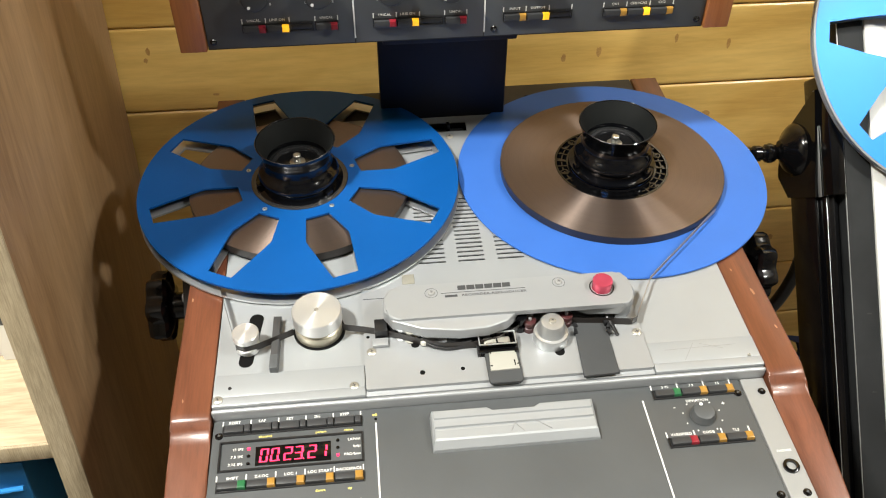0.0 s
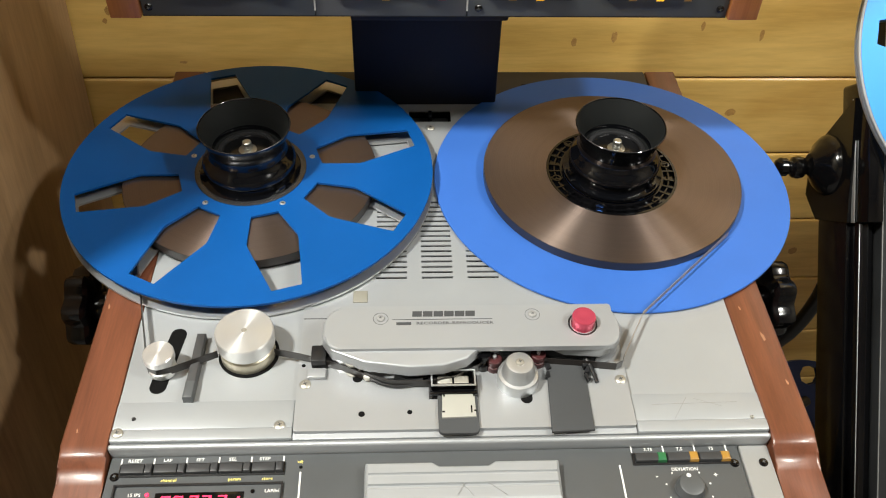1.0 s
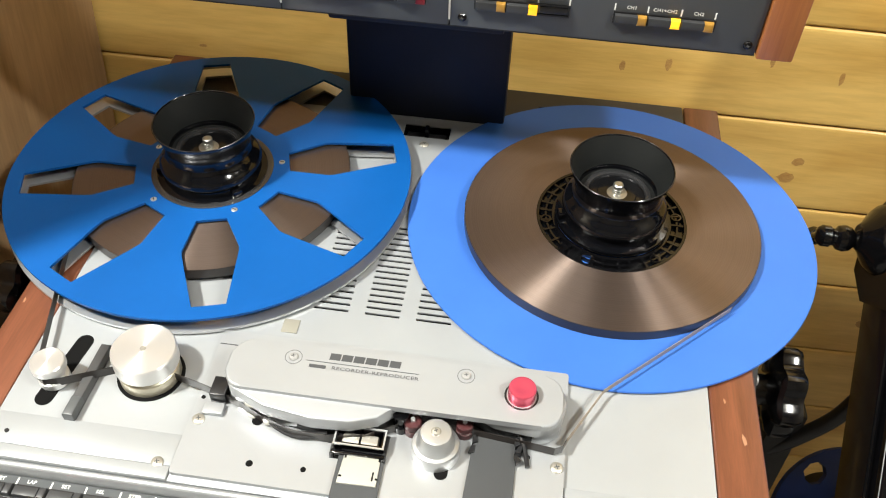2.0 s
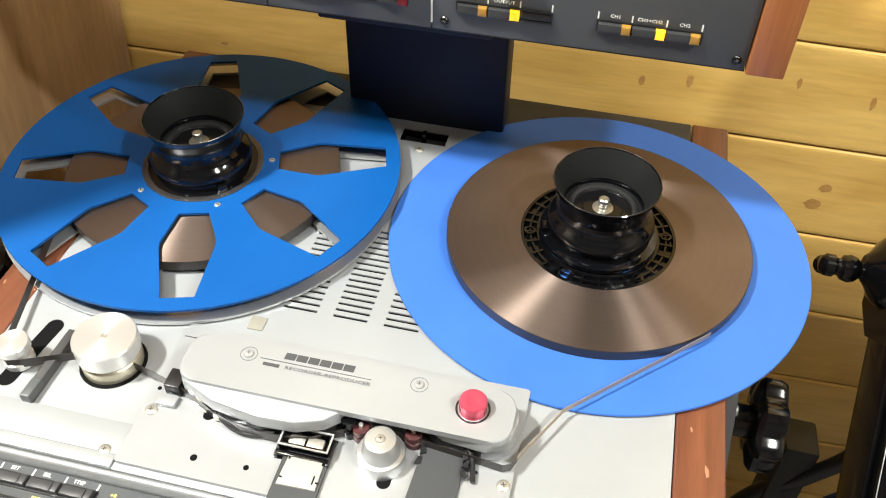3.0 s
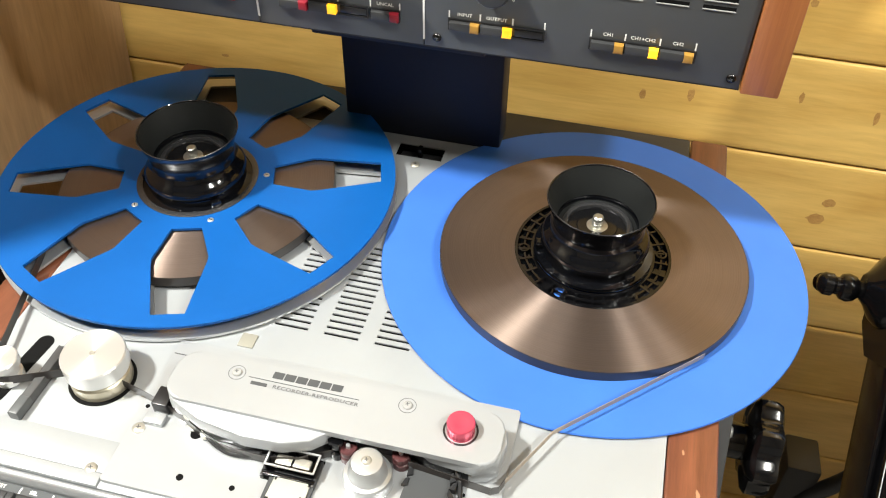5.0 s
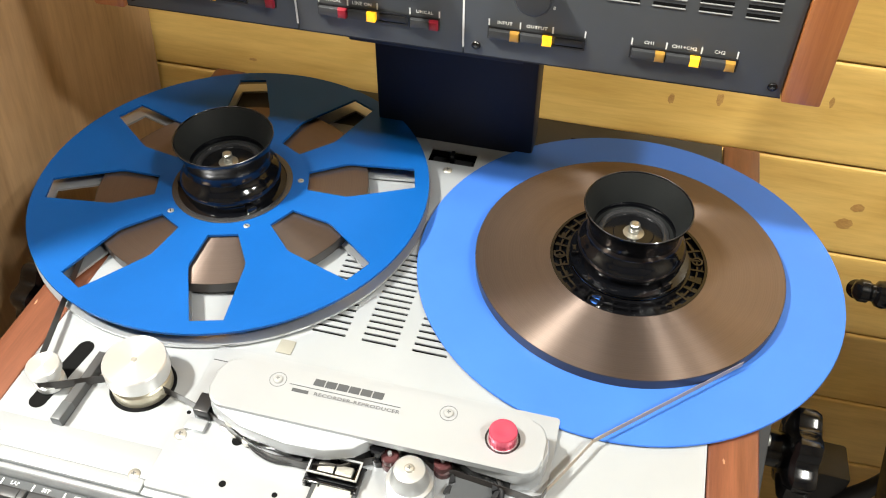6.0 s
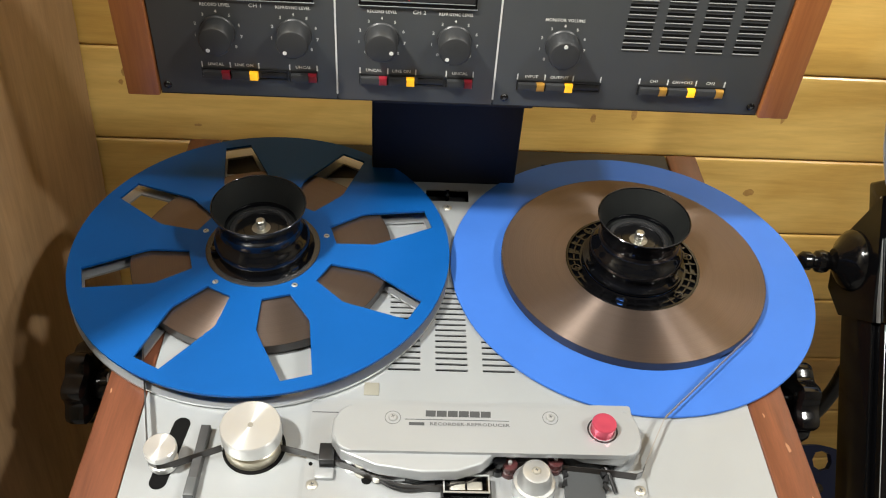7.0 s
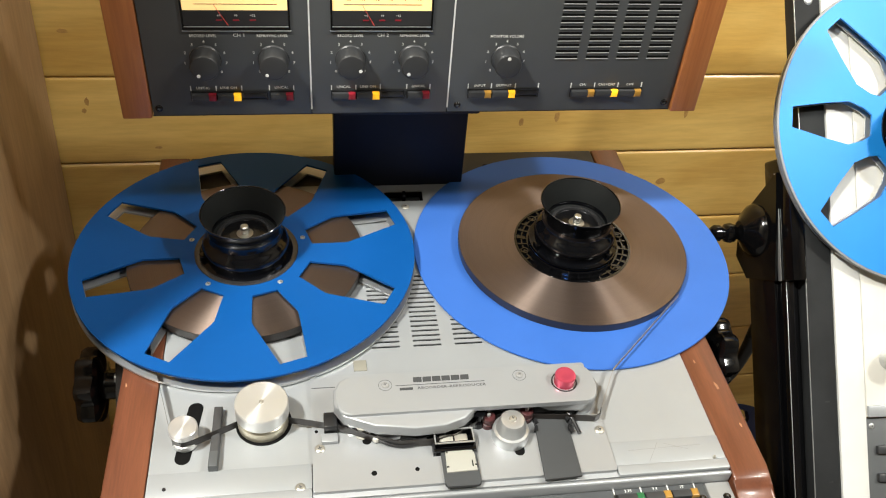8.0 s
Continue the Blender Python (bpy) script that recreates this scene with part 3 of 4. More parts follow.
def control_panel():
    panel = part("control_panel", box(-189.5, 171.5, -345, -227.3, -14, -8, 0.8), GREY, recorder)
    # paler than its neighbour because lamp glare is put into its grey
    part("jack_panel", box(172.5, 189.5, -345, -227.3, -14, -8, 0.8), GREY_AND_GLARE, recorder)
    P = at(0, 0, -8)
    for x in (-82, 100):
        part("dividing_line", box(x - 0.5, x + 0.5, -345, -239, 0.02, 0.25), WHITE, panel, m=P, smooth=False)
    tray(-183, -91, -236.5, panel, P, 8.0)
    for k, (name, sub) in enumerate((("RESET", ""), ("LAP", "channel"), ("SET", ""), ("SEL", "param"), ("STEP", "store"))):
        x0 = -182 + 18.2 * k
        key(x0, x0 + 13, -236.5, panel, P, None, name, 3.0, 5.4)
        part("key_cap", prism([(x0 + 13.4, -239.5), (x0 + 17.4, -239.5), (x0 + 17.4, -233.5), (x0 + 13.4, -233.5)], 0, 3.8, 0.7), KEY, panel, m=P)
        if sub:
            lettering(sub, 1.9, x0 + 9, -242.8, P @ at(0, 0, 0.25), panel, YELLOW_PRINT)
    ticks([-183 + 18.2 * k for k in range(6)], -230.6, panel, P)
    # counter window
    part("counter_frame", plate_with_slots(-184, -91, -268, -245.5, 0, 1.6, [(-183, -92, -267, -246.5)]), BLACK, panel, m=P, smooth=False)
    part("display_window", box(-160.5, -112, -265, -250.5, 0.02, 0.5, 0.2), BLACK_GLOSS, panel, m=P)
    segment_digit("00.23.21", -157.5, -262.3, 4.2, 9.2, panel, P)
    for k, name in enumerate(("15 IPS", "7.5 IPS", "3.75 IPS")):
        lettering(name, 1.9, -168.5, -251.5 - 5.6 * k, P @ at(0, 0, 0.25), panel, WHITE, align="RIGHT")
        part("indicator", lathe([(1.15, 0), (1.15, 0.6), (0.8, 1.1), (0, 1.3)], 12), LED_RED if k == 0 else BLACK_GLOSS, panel, m=P @ at(-165, -251.5 - 5.6 * k, 0))
    for k, name in enumerate(("LAP/lvl", "/trbl", "PAD/bias")):
        lettering(name, 1.9, -92.8, -250.5 - 5.6 * k, P @ at(0, 0, 0.25), panel, WHITE, align="RIGHT")
        part("indicator", lathe([(1.15, 0), (1.15, 0.6), (0.8, 1.1), (0, 1.3)], 12), LED_RED if k == 2 else BLACK_GLOSS, panel, m=P @ at(-107.5, -250.5 - 5.6 * k, 0))
    for k, name in enumerate(("min", "sec", "1/10")):
        lettering(name, 1.2, -152 + 15.5 * k, -267.0, P @ at(0, 0, 0.25), panel, WHITE)
    tray(-184, -91, -279, panel, P)
    for k, (name, lens, sub) in enumerate((("SHIFT", KEY_GREEN, ""), ("Z-LOC", KEY_AMBER, ""), ("LOC 1", KEY_AMBER, ""), ("LOC START", KEY_AMBER, "down"), ("BACKSPACE", KEY_AMBER, "up"))):
        x0 = -183 + 18.4 * k
        key(x0, x0 + 17.4, -279, panel, P, lens, name)
        if sub:
            lettering(sub, 1.9, x0 + 9, -286.6, P @ at(0, 0, 0.25), panel, YELLOW_PRINT)
    ticks([-184 + 18.5 * k for k in range(6)], -272.2, panel, P)
    tray(-184, -91, -302, panel, P)
    for k in range(5):
        key(-183 + 18.4 * k, -165.6 + 18.4 * k, -302, panel, P, KEY_AMBER, "TAPE DUMP" if k == 4 else (">>" if k == 2 else ""))
    lettering("adj", 1.8, -82.5, -232.5, P @ at(0, 0, 0.25), panel, YELLOW_PRINT)
    part("trimmer_hole", lathe([(1.0, 0), (1.0, 0.3), (0, 0.3)], 10), HOLE_SHADE, panel, m=P @ at(-82, -236, 0))
    # splicing block: a grooved bar with chamfered ends and a thumb cut at its back
    b = bmesh.new()
    sec = [(-266.5, 0, 0), (-266.0, 2.2, 0.3), (-262.0, 6.4, 1.5), (-260.6, 7.0, 2.0), (-254.4, 7.2, 2.2), (-253.8, 6.5, 2.2), (-252.6, 6.5, 2.2), (-252.0, 8.0, 2.4), (-247.4, 8.2, 2.4), (-246.9, 7.5, 2.4), (-246.2, 7.5, 2.4), (-245.6, 8.6, 2.4), (-240.2, 8.6, 2.2), (-239.2, 7.6, 1.0), (-239.0, 0, 0)]
    stops = (-46, -8, -4, 24, 28, 64.5)
    rows = []
    for y, z, cut in sec:
        row = []
        for k, x in enumerate(stops):
            dip = 2.6 if y > -245.0 and k in (2, 3) else 0.0
            row.append(b.verts.new(Vector((x + (cut if k == 0 else -cut if k == 5 else 0), y - dip, z)) * MM))
        rows.append(row)
    for a, c in zip(rows, rows[1:]):
        for k in range(5):
            b.faces.new((a[k], a[k + 1], c[k + 1], c[k]))
    b.faces.new([r[0] for r in rows])
    b.faces.new([r[5] for r in rows][::-1])
    grip = part("editing_block", b, DECK_PAINT, recorder, "silver tape splicing block with fine cutting lines", m=P, smooth=False)
    for x0, y0, x1, y1 in ((12.5, -247.5, 6, -259), (5, -248.0, 14.5, -260), (17, -247.6, 33, -260)):
        d = Vector((x1 - x0, y1 - y0, 0))
        m = at((x0 + x1) / 2, (y0 + y1) / 2, 7.75, 4.5, 0, math.degrees(math.atan2(d.y, d.x)))
        part("cutting_line", box(-d.length / 2, d.length / 2, -0.11, 0.11, -0.5, 0.12), GREY_AND_GLARE, grip, m=m, smooth=False)
    # speed and varispeed keys
    for y, names in ((-235.5, (("3.75", KEY_GREEN), ("7.5", KEY_AMBER), ("15", KEY_AMBER))), (-274.5, (("VARISPEED", KEY_RED), ("CODE", KEY_AMBER), ("TLS", KEY_AMBER)))):
        tray(108, 165, y, panel, P)
        for k, (name, lens) in enumerate(names):
            key(109.5 + 18.6 * k, 127 + 18.6 * k, y, panel, P, lens, name)
        ticks([108.5 + 18.6 * k for k in range(4)], y + 6.6, panel, P)
    knob_at(panel, P @ at(137, -255, 0), 7.8, 6.5, 100, GREY)
    lettering("DEVIATION", 2.0, 137, -242.4, P @ at(0, 0, 0.25), panel, WHITE)
    lettering("-", 3.2, 120, -246.5, P @ at(0, 0, 0.25), panel, WHITE)
    lettering("+", 3.2, 154, -246.5, P @ at(0, 0, 0.25), panel, WHITE)
    b = bmesh.new()
    for k in range(9):
        a = radians(-60 + 37.5 * k)
        lathe([(0.55, 0.02), (0.55, 0.25), (0, 0.25)], 8, bm=b, m=at(137 + 13 * math.cos(a), -255 + 13 * math.sin(a), 0))
    part("scale_dots", b, WHITE, panel, m=P, smooth=False)
    for x, y in ((-187 + 2, -240), (167, -239), (186 - 2, -239), (184, -318), (167, -318)):
        screw(recorder, x, y, -8, 2.7, mat=BLACK_GLOSS)
    part("headphone_jack", lathe([(5.2, 0), (5.2, 1.4), (4.2, 1.8), (3.2, 1.8), (3.2, -3), (0, -3)], 24), BLACK_GLOSS, recorder, m=P @ at(181, -299, 0.02))
    lettering("PHONES", 1.7, 181, -287, P @ at(0, 0, 0.25), recorder, WHITE)


def knob_at(parent, m, r, h, turn, mat=None):
    """A round control knob with a soft edge and a white dot."""
    k = part("control_knob", lathe([(r + 0.6, 0), (r + 0.6, 1.2), (r, 2.0), (r * 0.95, h - 1.5), (r * 0.88, h - 0.4), (r * 0.78, h), (0, h)], 40), mat or KEY, parent, m=m)
    a = radians(turn)
    part("pointer_dot", lathe([(1.25, h - 0.3), (1.25, h + 0.25), (0, h + 0.3)], 12), WHITE, parent if parent.parent else k, m=(m if parent.parent else Matrix()) @ at(math.cos(a) * r * 0.66, math.sin(a) * r * 0.66, 0))
    return k


control_panel()


def head_block():
    base = part("head_base_plate", prism(rounded(-87, 112, -219.5, -126, 1.5), 0.6, 3.2, 0.5), HEAD_PAINT, recorder, smooth=False)
    part("plate_joint", box(-86.5, -70, -136.2, -135.6, 3.2, 3.36), DARK_PRINT, base, smooth=False)
    for x, y in ((-82, -187), (108, -187)):
        screw(recorder, x, y, 3.2, 3.4)
    for x, y, r in ((-48, -208.6, 1.9), (-20, -207.8, 1.5), (-84, -173, 1.2), (93, -183, 1.1)):
        part("small_hole", lathe([(r, 0), (r, 0.25), (0, 0.25)], 14), HOLE_SHADE, base, m=at(x, y, 3.15), smooth=False)
    # lower body of the cover, which bows forward over the heads, then the flat lid on it
    low = [(-72, -154), (-66, -146), (97, -146), (104, -148), (108.5, -153), (110, -160), (108, -169), (103, -174), (96, -177), (74, -175), (60, -168), (54, -163), (36, -163), (26, -172), (14, -183), (0, -188), (-20, -189), (-46, -185), (-66, -176), (-72, -166)]
    cover = part("head_cover", prism(low, 13, 21.6, 1.2, 3), HEAD_PAINT, recorder, "silver cast cover over the tape heads")
    part("cover_end", prism([(93, -150), (104, -148.5), (108, -153), (109.5, -160), (107.6, -168.6), (102.8, -173.4), (94, -176)], 4, 13.0, 0.4), HEAD_PAINT, recorder)
    # black filler in place of the shade in the gap below the cover
    part("cover_skirt", prism([(x * 0.985 + 0.3, -150 + (y + 150) * 0.92) for x, y in low], 3.2, 13.2), BLACK_MATT, recorder)
    lid = part("cover_lid", prism(rounded(-70, 107.5, -177, -145, 10, 8), 20, 24, 1.2, 3), HEAD_PAINT, recorder, smooth=False)
    for x, y in ((-37, -154), (56, -152)):
        part("screw_recess", lathe([(4.7, 24.02), (4.7, 24.12), (4.35, 24.12), (4.35, 24.02)], 28), MID_PRINT, lid, m=at(x, y, 0))
        screw(recorder, x, y, 24.1, 2.7, mat=GREY_AND_GLARE)
    # maker's name as plain blocks, a rule and the words below it
    L = at(0, 0, 24.1)
    for k in range(6):
        part("name_block", prism([(-17.8 + 6.5 * k, -152.8), (-12.0 + 6.5 * k, -152.8), (-11.8 + 6.5 * k, -148.6), (-17.6 + 6.5 * k, -148.6)], 0, 0.2), DARK_PRINT, lid, m=L, smooth=False)
    part("name_rule", box(-30, 31, -155.2, -154.9, 0, 0.2), DARK_PRINT, lid, m=L, smooth=False)
    part("model_bar", box(-27.5, -18.5, -159.2, -157.2, 0, 0.2), DARK_PRINT, lid, m=L, smooth=False)
    lettering("RECORDER-REPRODUCER", 2.1, 8.0, -158.2, L @ at(0, 0, 0.2), lid, MID_PRINT, width=1.28)
    part("stop_button", lathe([(7.2, 22), (7.2, 31.0), (6.8, 31.6), (6.0, 31.8), (3.0, 31.3), (0, 31.1)], 36), RED, recorder, "red anodised push button", m=at(86, -160, 0))
    part("button_ring", lathe([(9.0, 24.02), (9.0, 24.3), (8.0, 24.3)], 32), BLACK, lid, m=at(86, -160, 0))
    # pinch roller with its stepped cap
    part("pinch_roller", lathe([(12.5, 3.2), (12.5, 10), (12.0, 11.5), (10.2, 12), (8.7, 20), (7.8, 21.6), (6.5, 22), (0, 22)], 40), STEEL, recorder, "satin steel pinch roller cap", m=at(45, -187, 0))
    screw(recorder, 45, -187, 22, 2.6)
    part("capstan", lathe([(3.2, 3), (3.2, 21), (0, 21)], 20), STEEL, recorder, m=at(32, -170, 0))
    part("guide_post", lathe([(4.0, 3), (4.0, 8), (2.6, 8.4), (2.6, 14), (4.2, 14.4), (4.2, 17), (0, 17)], 20), BLACK_GLOSS, recorder, m=at(25, -176, 0))
    part("round_slot", prism(rounded(46, 53, -203, -193, 3.4), 3.15, 3.4), HOLE_SHADE, base, smooth=False)
    part("round_slot", prism(rounded(-54, -48, -186, -172, 2.9), 3.15, 3.4), HOLE_SHADE, base, smooth=False)
    # heads and shields
    for x, w in ((-35, 20), (-8, 14)):
        part("tape_head", box(x - w / 2, x + w / 2, -184.5, -175, 3.2, 13.0, 2.0, 3), STEEL, recorder)
    part("head_wire", tube(smooth_line([(-50, -179, 7), (-40, -187, 6), (-28, -190.5, 5), (-14, -189, 6), (-4, -187, 7)]), 1.1), BLACK, recorder)
    part("head_wire", tube(smooth_line([(-52, -178, 9), (-42, -185, 8), (-30, -189, 7), (-12, -188, 8)]), 1.0), BLACK, recorder)
    part("shield_well", prism([(-8.5, -199), (20, -199), (20.5, -182), (-8.5, -182)], 3.22, 3.6), HOLE_SHADE, recorder, smooth=False)
    sh = part("hinged_shield", plate_with_slots(-7, 19, -194.5, -183.5, 3.6, 10.5, [(-5.6, 17.6, -193.0, -184.5)]), BLACK_GLOSS, recorder, smooth=False)
    part("shield_lip", plate_with_slots(-7.3, 19.3, -195.0, -183.2, 10.55, 11.2, [(-6.4, 18.4, -194.1, -184.2)]), STEEL, sh, smooth=False)
    head = part("erase_head", box(-3.5, 15.5, -191.8, -185.6, 3.6, 8.4, 1.2, 3), BRASS, recorder)
    part("head_gap", box(5.4, 6.6, -191.9, -185.5, 6.0, 8.5), HOLE_SHADE, head, smooth=False)
    part("head_face", box(-1.5, 4.0, -191.0, -188.0, 8.3, 8.7, 0.2), CREAM, head, smooth=False)
    part("hinge_bar", box(-8, 20, -198.0, -195.4, 3.6, 7.2, 0.6), BLACK_GLOSS, sh)
    for x in (-8.6, 18.6):
        part("hinge_arm", box(x, x + 2.0, -199, -184, 3.6, 6.6, 0.5), BLACK, sh)
    tong = part("shield_tongue", prism(rounded(-3.5, 20, -224, -194, 3), 3.2, 5.4, 0.6), FELT, recorder)
    part("tongue_pad", prism([(-1.6, -214), (18.6, -213.5), (18.2, -196), (-0.6, -196)], 5.4, 6.4, 0.3), CREAM, tong)
    for x, y, w, h in ((-0.2, -199.5, 1.0, 3.4), (17.4, -199.5, 1.0, 3.4), (-1.2, -210.5, 1.6, 1.0), (17.4, -210.0, 1.4, 1.0), (15.6, -210.8, 0.8, 5.0)):
        part("pad_notch", box(x, x + w, y, y + h, 6.3, 6.6), HOLE_SHADE, tong, smooth=False)
    part("flap", prism([(61.5, -224), (86.5, -223), (87, -177), (64, -175)], 3.4, 5.2, 0.4), FELT, recorder, "dark grey flexible flap over the plate edge")
    shards = bmesh.new()
    for k, (x, y, a) in enumerate(((86.5, -178, 20), (88.0, -182, -15), (87.2, -187, 30), (89.5, -179, 55), (64.5, -178, 10), (63.8, -184, -8))):
        prism([(-1.6, -2.6), (1.4, -1.8), (0.7, 2.8), (-1.0, 1.6)], 4.4, 8.5 - 0.5 * k, bm=shards, m=at(x, y, 0, 0, 0, a))
    part("flap_fringe", shards, BLACK, recorder, "torn black rubber fringe of the flap", smooth=False)
    part("flap_arm", tube(smooth_line([(86, -171, 9), (90, -178, 7), (93, -190, 5)]), 1.3), BLACK, recorder)
    part("tape_guide", box(-79, -70, -176, -164, 3.2, 12, 0.8), BLACK, recorder)
    part("guide_foot", box(-81, -70, -184, -177, 3.2, 6.4, 0.7), HEAD_PAINT, recorder)
    for x, y, z in ((-49, -179, 8), (-45, -183.5, 4)):
        part("cream_bush", lathe([(2.2, 0), (2.6, 0.6), (2.6, 3.6), (2.0, 4.4), (0, 4.6)], 16), CREAM_DECK, recorder, "small cream plastic bush", m=at(x, y, z))
    for x, y in ((31.5, -176.5), (58.5, -173.5)):
        roller = part("rubber_roller", lathe([(4.6, 3), (4.6, 7), (3.8, 7.6), (3.8, 8.4), (4.6, 9), (4.6, 12.4), (4.0, 13), (0, 13)], 24), RUBBER, recorder, "dark red rubber roller", m=at(x, y, 0))
        part("roller_pin", lathe([(1.2, 13), (1.2, 15.0), (0.8, 15.4), (0, 15.4)], 14), STEEL, roller)
    for x, y in ((-60, -175), (-54, -178)):
        part("guide_roller", lathe([(4.2, 3), (4.2, 4), (2.8, 4.4), (2.8, 12.6), (4.2, 13), (4.2, 14), (0, 14)], 20), CREAM if x == -54 else STEEL, recorder, m=at(x, y, 0))


head_block()


def left_guides():
    part("roller_well", lathe([(18.6, 0.02), (18.6, 0.3), (0, 0.3)], 40), HOLE_SHADE, recorder, m=at(-118.6, -160.6, 0), smooth=False)
    big = part("tension_roller", lathe([(15.4, 9.0), (15.4, 10.6), (17.2, 11.0), (17.6, 11.6), (17.6, 21.2), (17.0, 22), (0, 22)], 56), TURNED, recorder, "turned aluminium tape roller", m=at(-119, -160, 0))
    part("roller_foot", lathe([(16.8, 0.32), (16.8, 7.6), (16.2, 8.4), (15.4, 8.8), (15.4, 9.4)], 56), CHAMPAGNE, big, "tan anodised lower half of the roller")
    part("roller_pin", lathe([(1.6, 22), (1.6, 22.4), (0.8, 22.5), (0, 22.2)], 14), BRASS, big)
    slot = prism(rounded(-5, 5, -25, 25, 4.9), 0.02, 0.3, m=at(-167, -165, 0, 0, 0, -8))
    part("arm_slot", slot, HOLE_SHADE, recorder, smooth=False)
    part("tension_arm_roller", lathe([(8, 1), (8.3, 2), (8.3, 5.5), (6.5, 6), (6.5, 12), (8.6, 12.5), (9.2, 13.2), (9.2, 17.4), (8.6, 18), (0, 18)], 40), TURNED, recorder, "small turned aluminium guide roller", m=at(-168.5, -173, 0))
    bar = prism([(-2.8, -26), (2.8, -26), (2.8, 22), (-2.8, 22)], 0.2, 6.5, 0.8, m=at(-149, -171, 0, 0, 0, -1.5))
    part("lifter_bar", bar, LIFTER, recorder)
    part("lifter_tip", prism([(-2.9, -26.2), (2.9, -26.2), (2.9, -14), (-2.9, -14)], 0.2, 6.0, 0.8, m=at(-149, -171, 1.0, 0, 0, -1.5)), GREY, recorder)
    part("cover_tab", box(-56, -46.5, -120, -110, 0, 0.7, 0.3), STICKER, recorder, "small beige sticker")


left_guides()

# ---- the meter bridge ----
bridge = thing("meter_bridge", "grey meter bridge with wooden cheeks on a navy column", "meter bridge", DECK)
FACE = DECK.inverted() @ DECK @ Matrix.Translation((0, 0.017, 0)) @ pose(0, 0, 0, 90, 0, 0)


def meter_bridge():
    Q = FACE
    YZ = Matrix(((0, 0, 1, 0), (1, 0, 0, 0), (0, 1, 0, 0), (0, 0, 0, 1)))
    part("bridge_body", prism([(19.2, 131), (19.2, 315), (26, 315), (62, 200), (62, 131)], -190.5, 194.5, m=YZ), BLACK_MATT, bridge)
    part("column_arm", box(-58, 52, 40, 121.5, 112, 130.8, 2), NAVY, bridge)
    for x0, x1 in ((-190.5, -79.3), (-78.7, 20.2), (20.8, 194.5)):
        part("front_panel", box(x0, x1, 17, 19, 130, 316, 0.4), GREY, bridge)
    part("panel_rim", box(-191, 195, 17.5, 24, 129, 130, 0.2), BLACK, bridge)
    for x in (-79, 20.5):
        part("dividing_line", box(x - 0.55, x + 0.55, 134, 312, 0.02, 0.3), WHITE, bridge, m=Q, smooth=False)
    prof_l = [(14, 129), (14, 319), (30, 319), (66, 202), (66, 129)]
    for x0, x1 in ((-211.5, -191.2), (195.2, 215.5)):
        m = Matrix(((0, 0, 1, 0), (1, 0, 0, 0), (0, 1, 0, 0), (0, 0, 0, 1)))
        cheek = prism(prof_l, x0, x1, m=m)
        bmesh.ops.bevel(cheek, geom=list(cheek.edges), offset=1.2 * MM, segments=2, profile=0.5, affect="EDGES")
        part("wooden_cheek", cheek, MAHOGANY_UP_LIT, bridge, "mahogany veneered end cheek")
    for x in (-186, 28, 189.5):
        screw(bridge, x, 136, 0, 2.6, Q, BLACK_GLOSS)
    # column down to the deck
    part("column", box(-61, 55, 97, 122, -0.5, 130, 2), NAVY, bridge, "dark navy support column")
    # channel strips: meter, two knobs, keys
    for n, (mx0, mx1, ka, kb, name) in enumerate(((-162.5, -91.5, -150, -104, "CH 1"), (-64.5, 5.5, -51, -6.5, "CH 2"))):
        vu = part("level_meter", plate_with_slots(mx0, mx1, 197, 262, 0, 1.3, [(mx0 + 1.3, mx1 - 1.3, 200.5, 260.5)]), BLACK_GLOSS, bridge, m=Q, smooth=False)
        part("meter_face", box(mx0 + 1.4, mx1 - 1.4, 211.5, 260.4, 0.05, 0.6), METER_FACE, vu, "lit pale yellow meter scale", smooth=False)
        part("meter_mask", box(mx0 + 1.4, mx1 - 1.4, 200.6, 211.4, 0.05, 1.2), BLACK_MATT, vu, smooth=False)
        mid = (mx0 + mx1) / 2
        part("scale_line", box(mx0 + 9, mx1 - 20, 215.6, 216.1, 0.62, 0.75), DARK_PRINT, vu, smooth=False)
        part("scale_red_line", box(mx1 - 20, mx1 - 8, 215.6, 216.1, 0.62, 0.75), KEY_RED, vu, smooth=False)
        for k, s in enumerate(("-20", "-15", "-10", "-5", "0", "+3")):
            lettering(s, 1.8, mx0 + 12 + 9.6 * k, 219.5, Q @ at(0, 0, 0.8), bridge, DARK_PRINT)
        for k, s in enumerate(("+6", "+9", "+12")):
            part("peak_led", box(mid - 13 + 11 * k, mid - 9 + 11 * k, 204.2, 205.2, 1.2, 1.5), KEY_RED, vu, smooth=False)
            lettering(s, 1.5, mid - 11 + 11 * k, 208, Q @ at(0, 0, 1.25), bridge, WHITE)
        a = mid - 5.5
        part("needle", prism([(a - 8.3, 216), (a - 8.0, 216), (a + 0.5, 201), (a - 0.1, 201)], 1.6, 1.9), glow_needle, vu, smooth=False)
        # steel strips that paint the bright glints on the meter's clear plastic lip
        part("meter_rim", box(mx0 - 0.5, mx1 + 0.5, 196.4, 197.0, 0.1, 1.5, 0.2), STEEL, vu, smooth=False)
        part("meter_rim", box(mx0 + 1.2, mx1 - 1.2, 199.6, 200.2, 1.3, 1.6, 0.1), STEEL, vu, smooth=False)
        for kx, s, turn in ((ka, "RECORD LEVEL", 232 if n == 0 else -20), (kb, "REPR/SYNC LEVEL", 228)):
            knob_at(bridge, Q @ at(kx, 175, 0), 10.2, 14, turn)
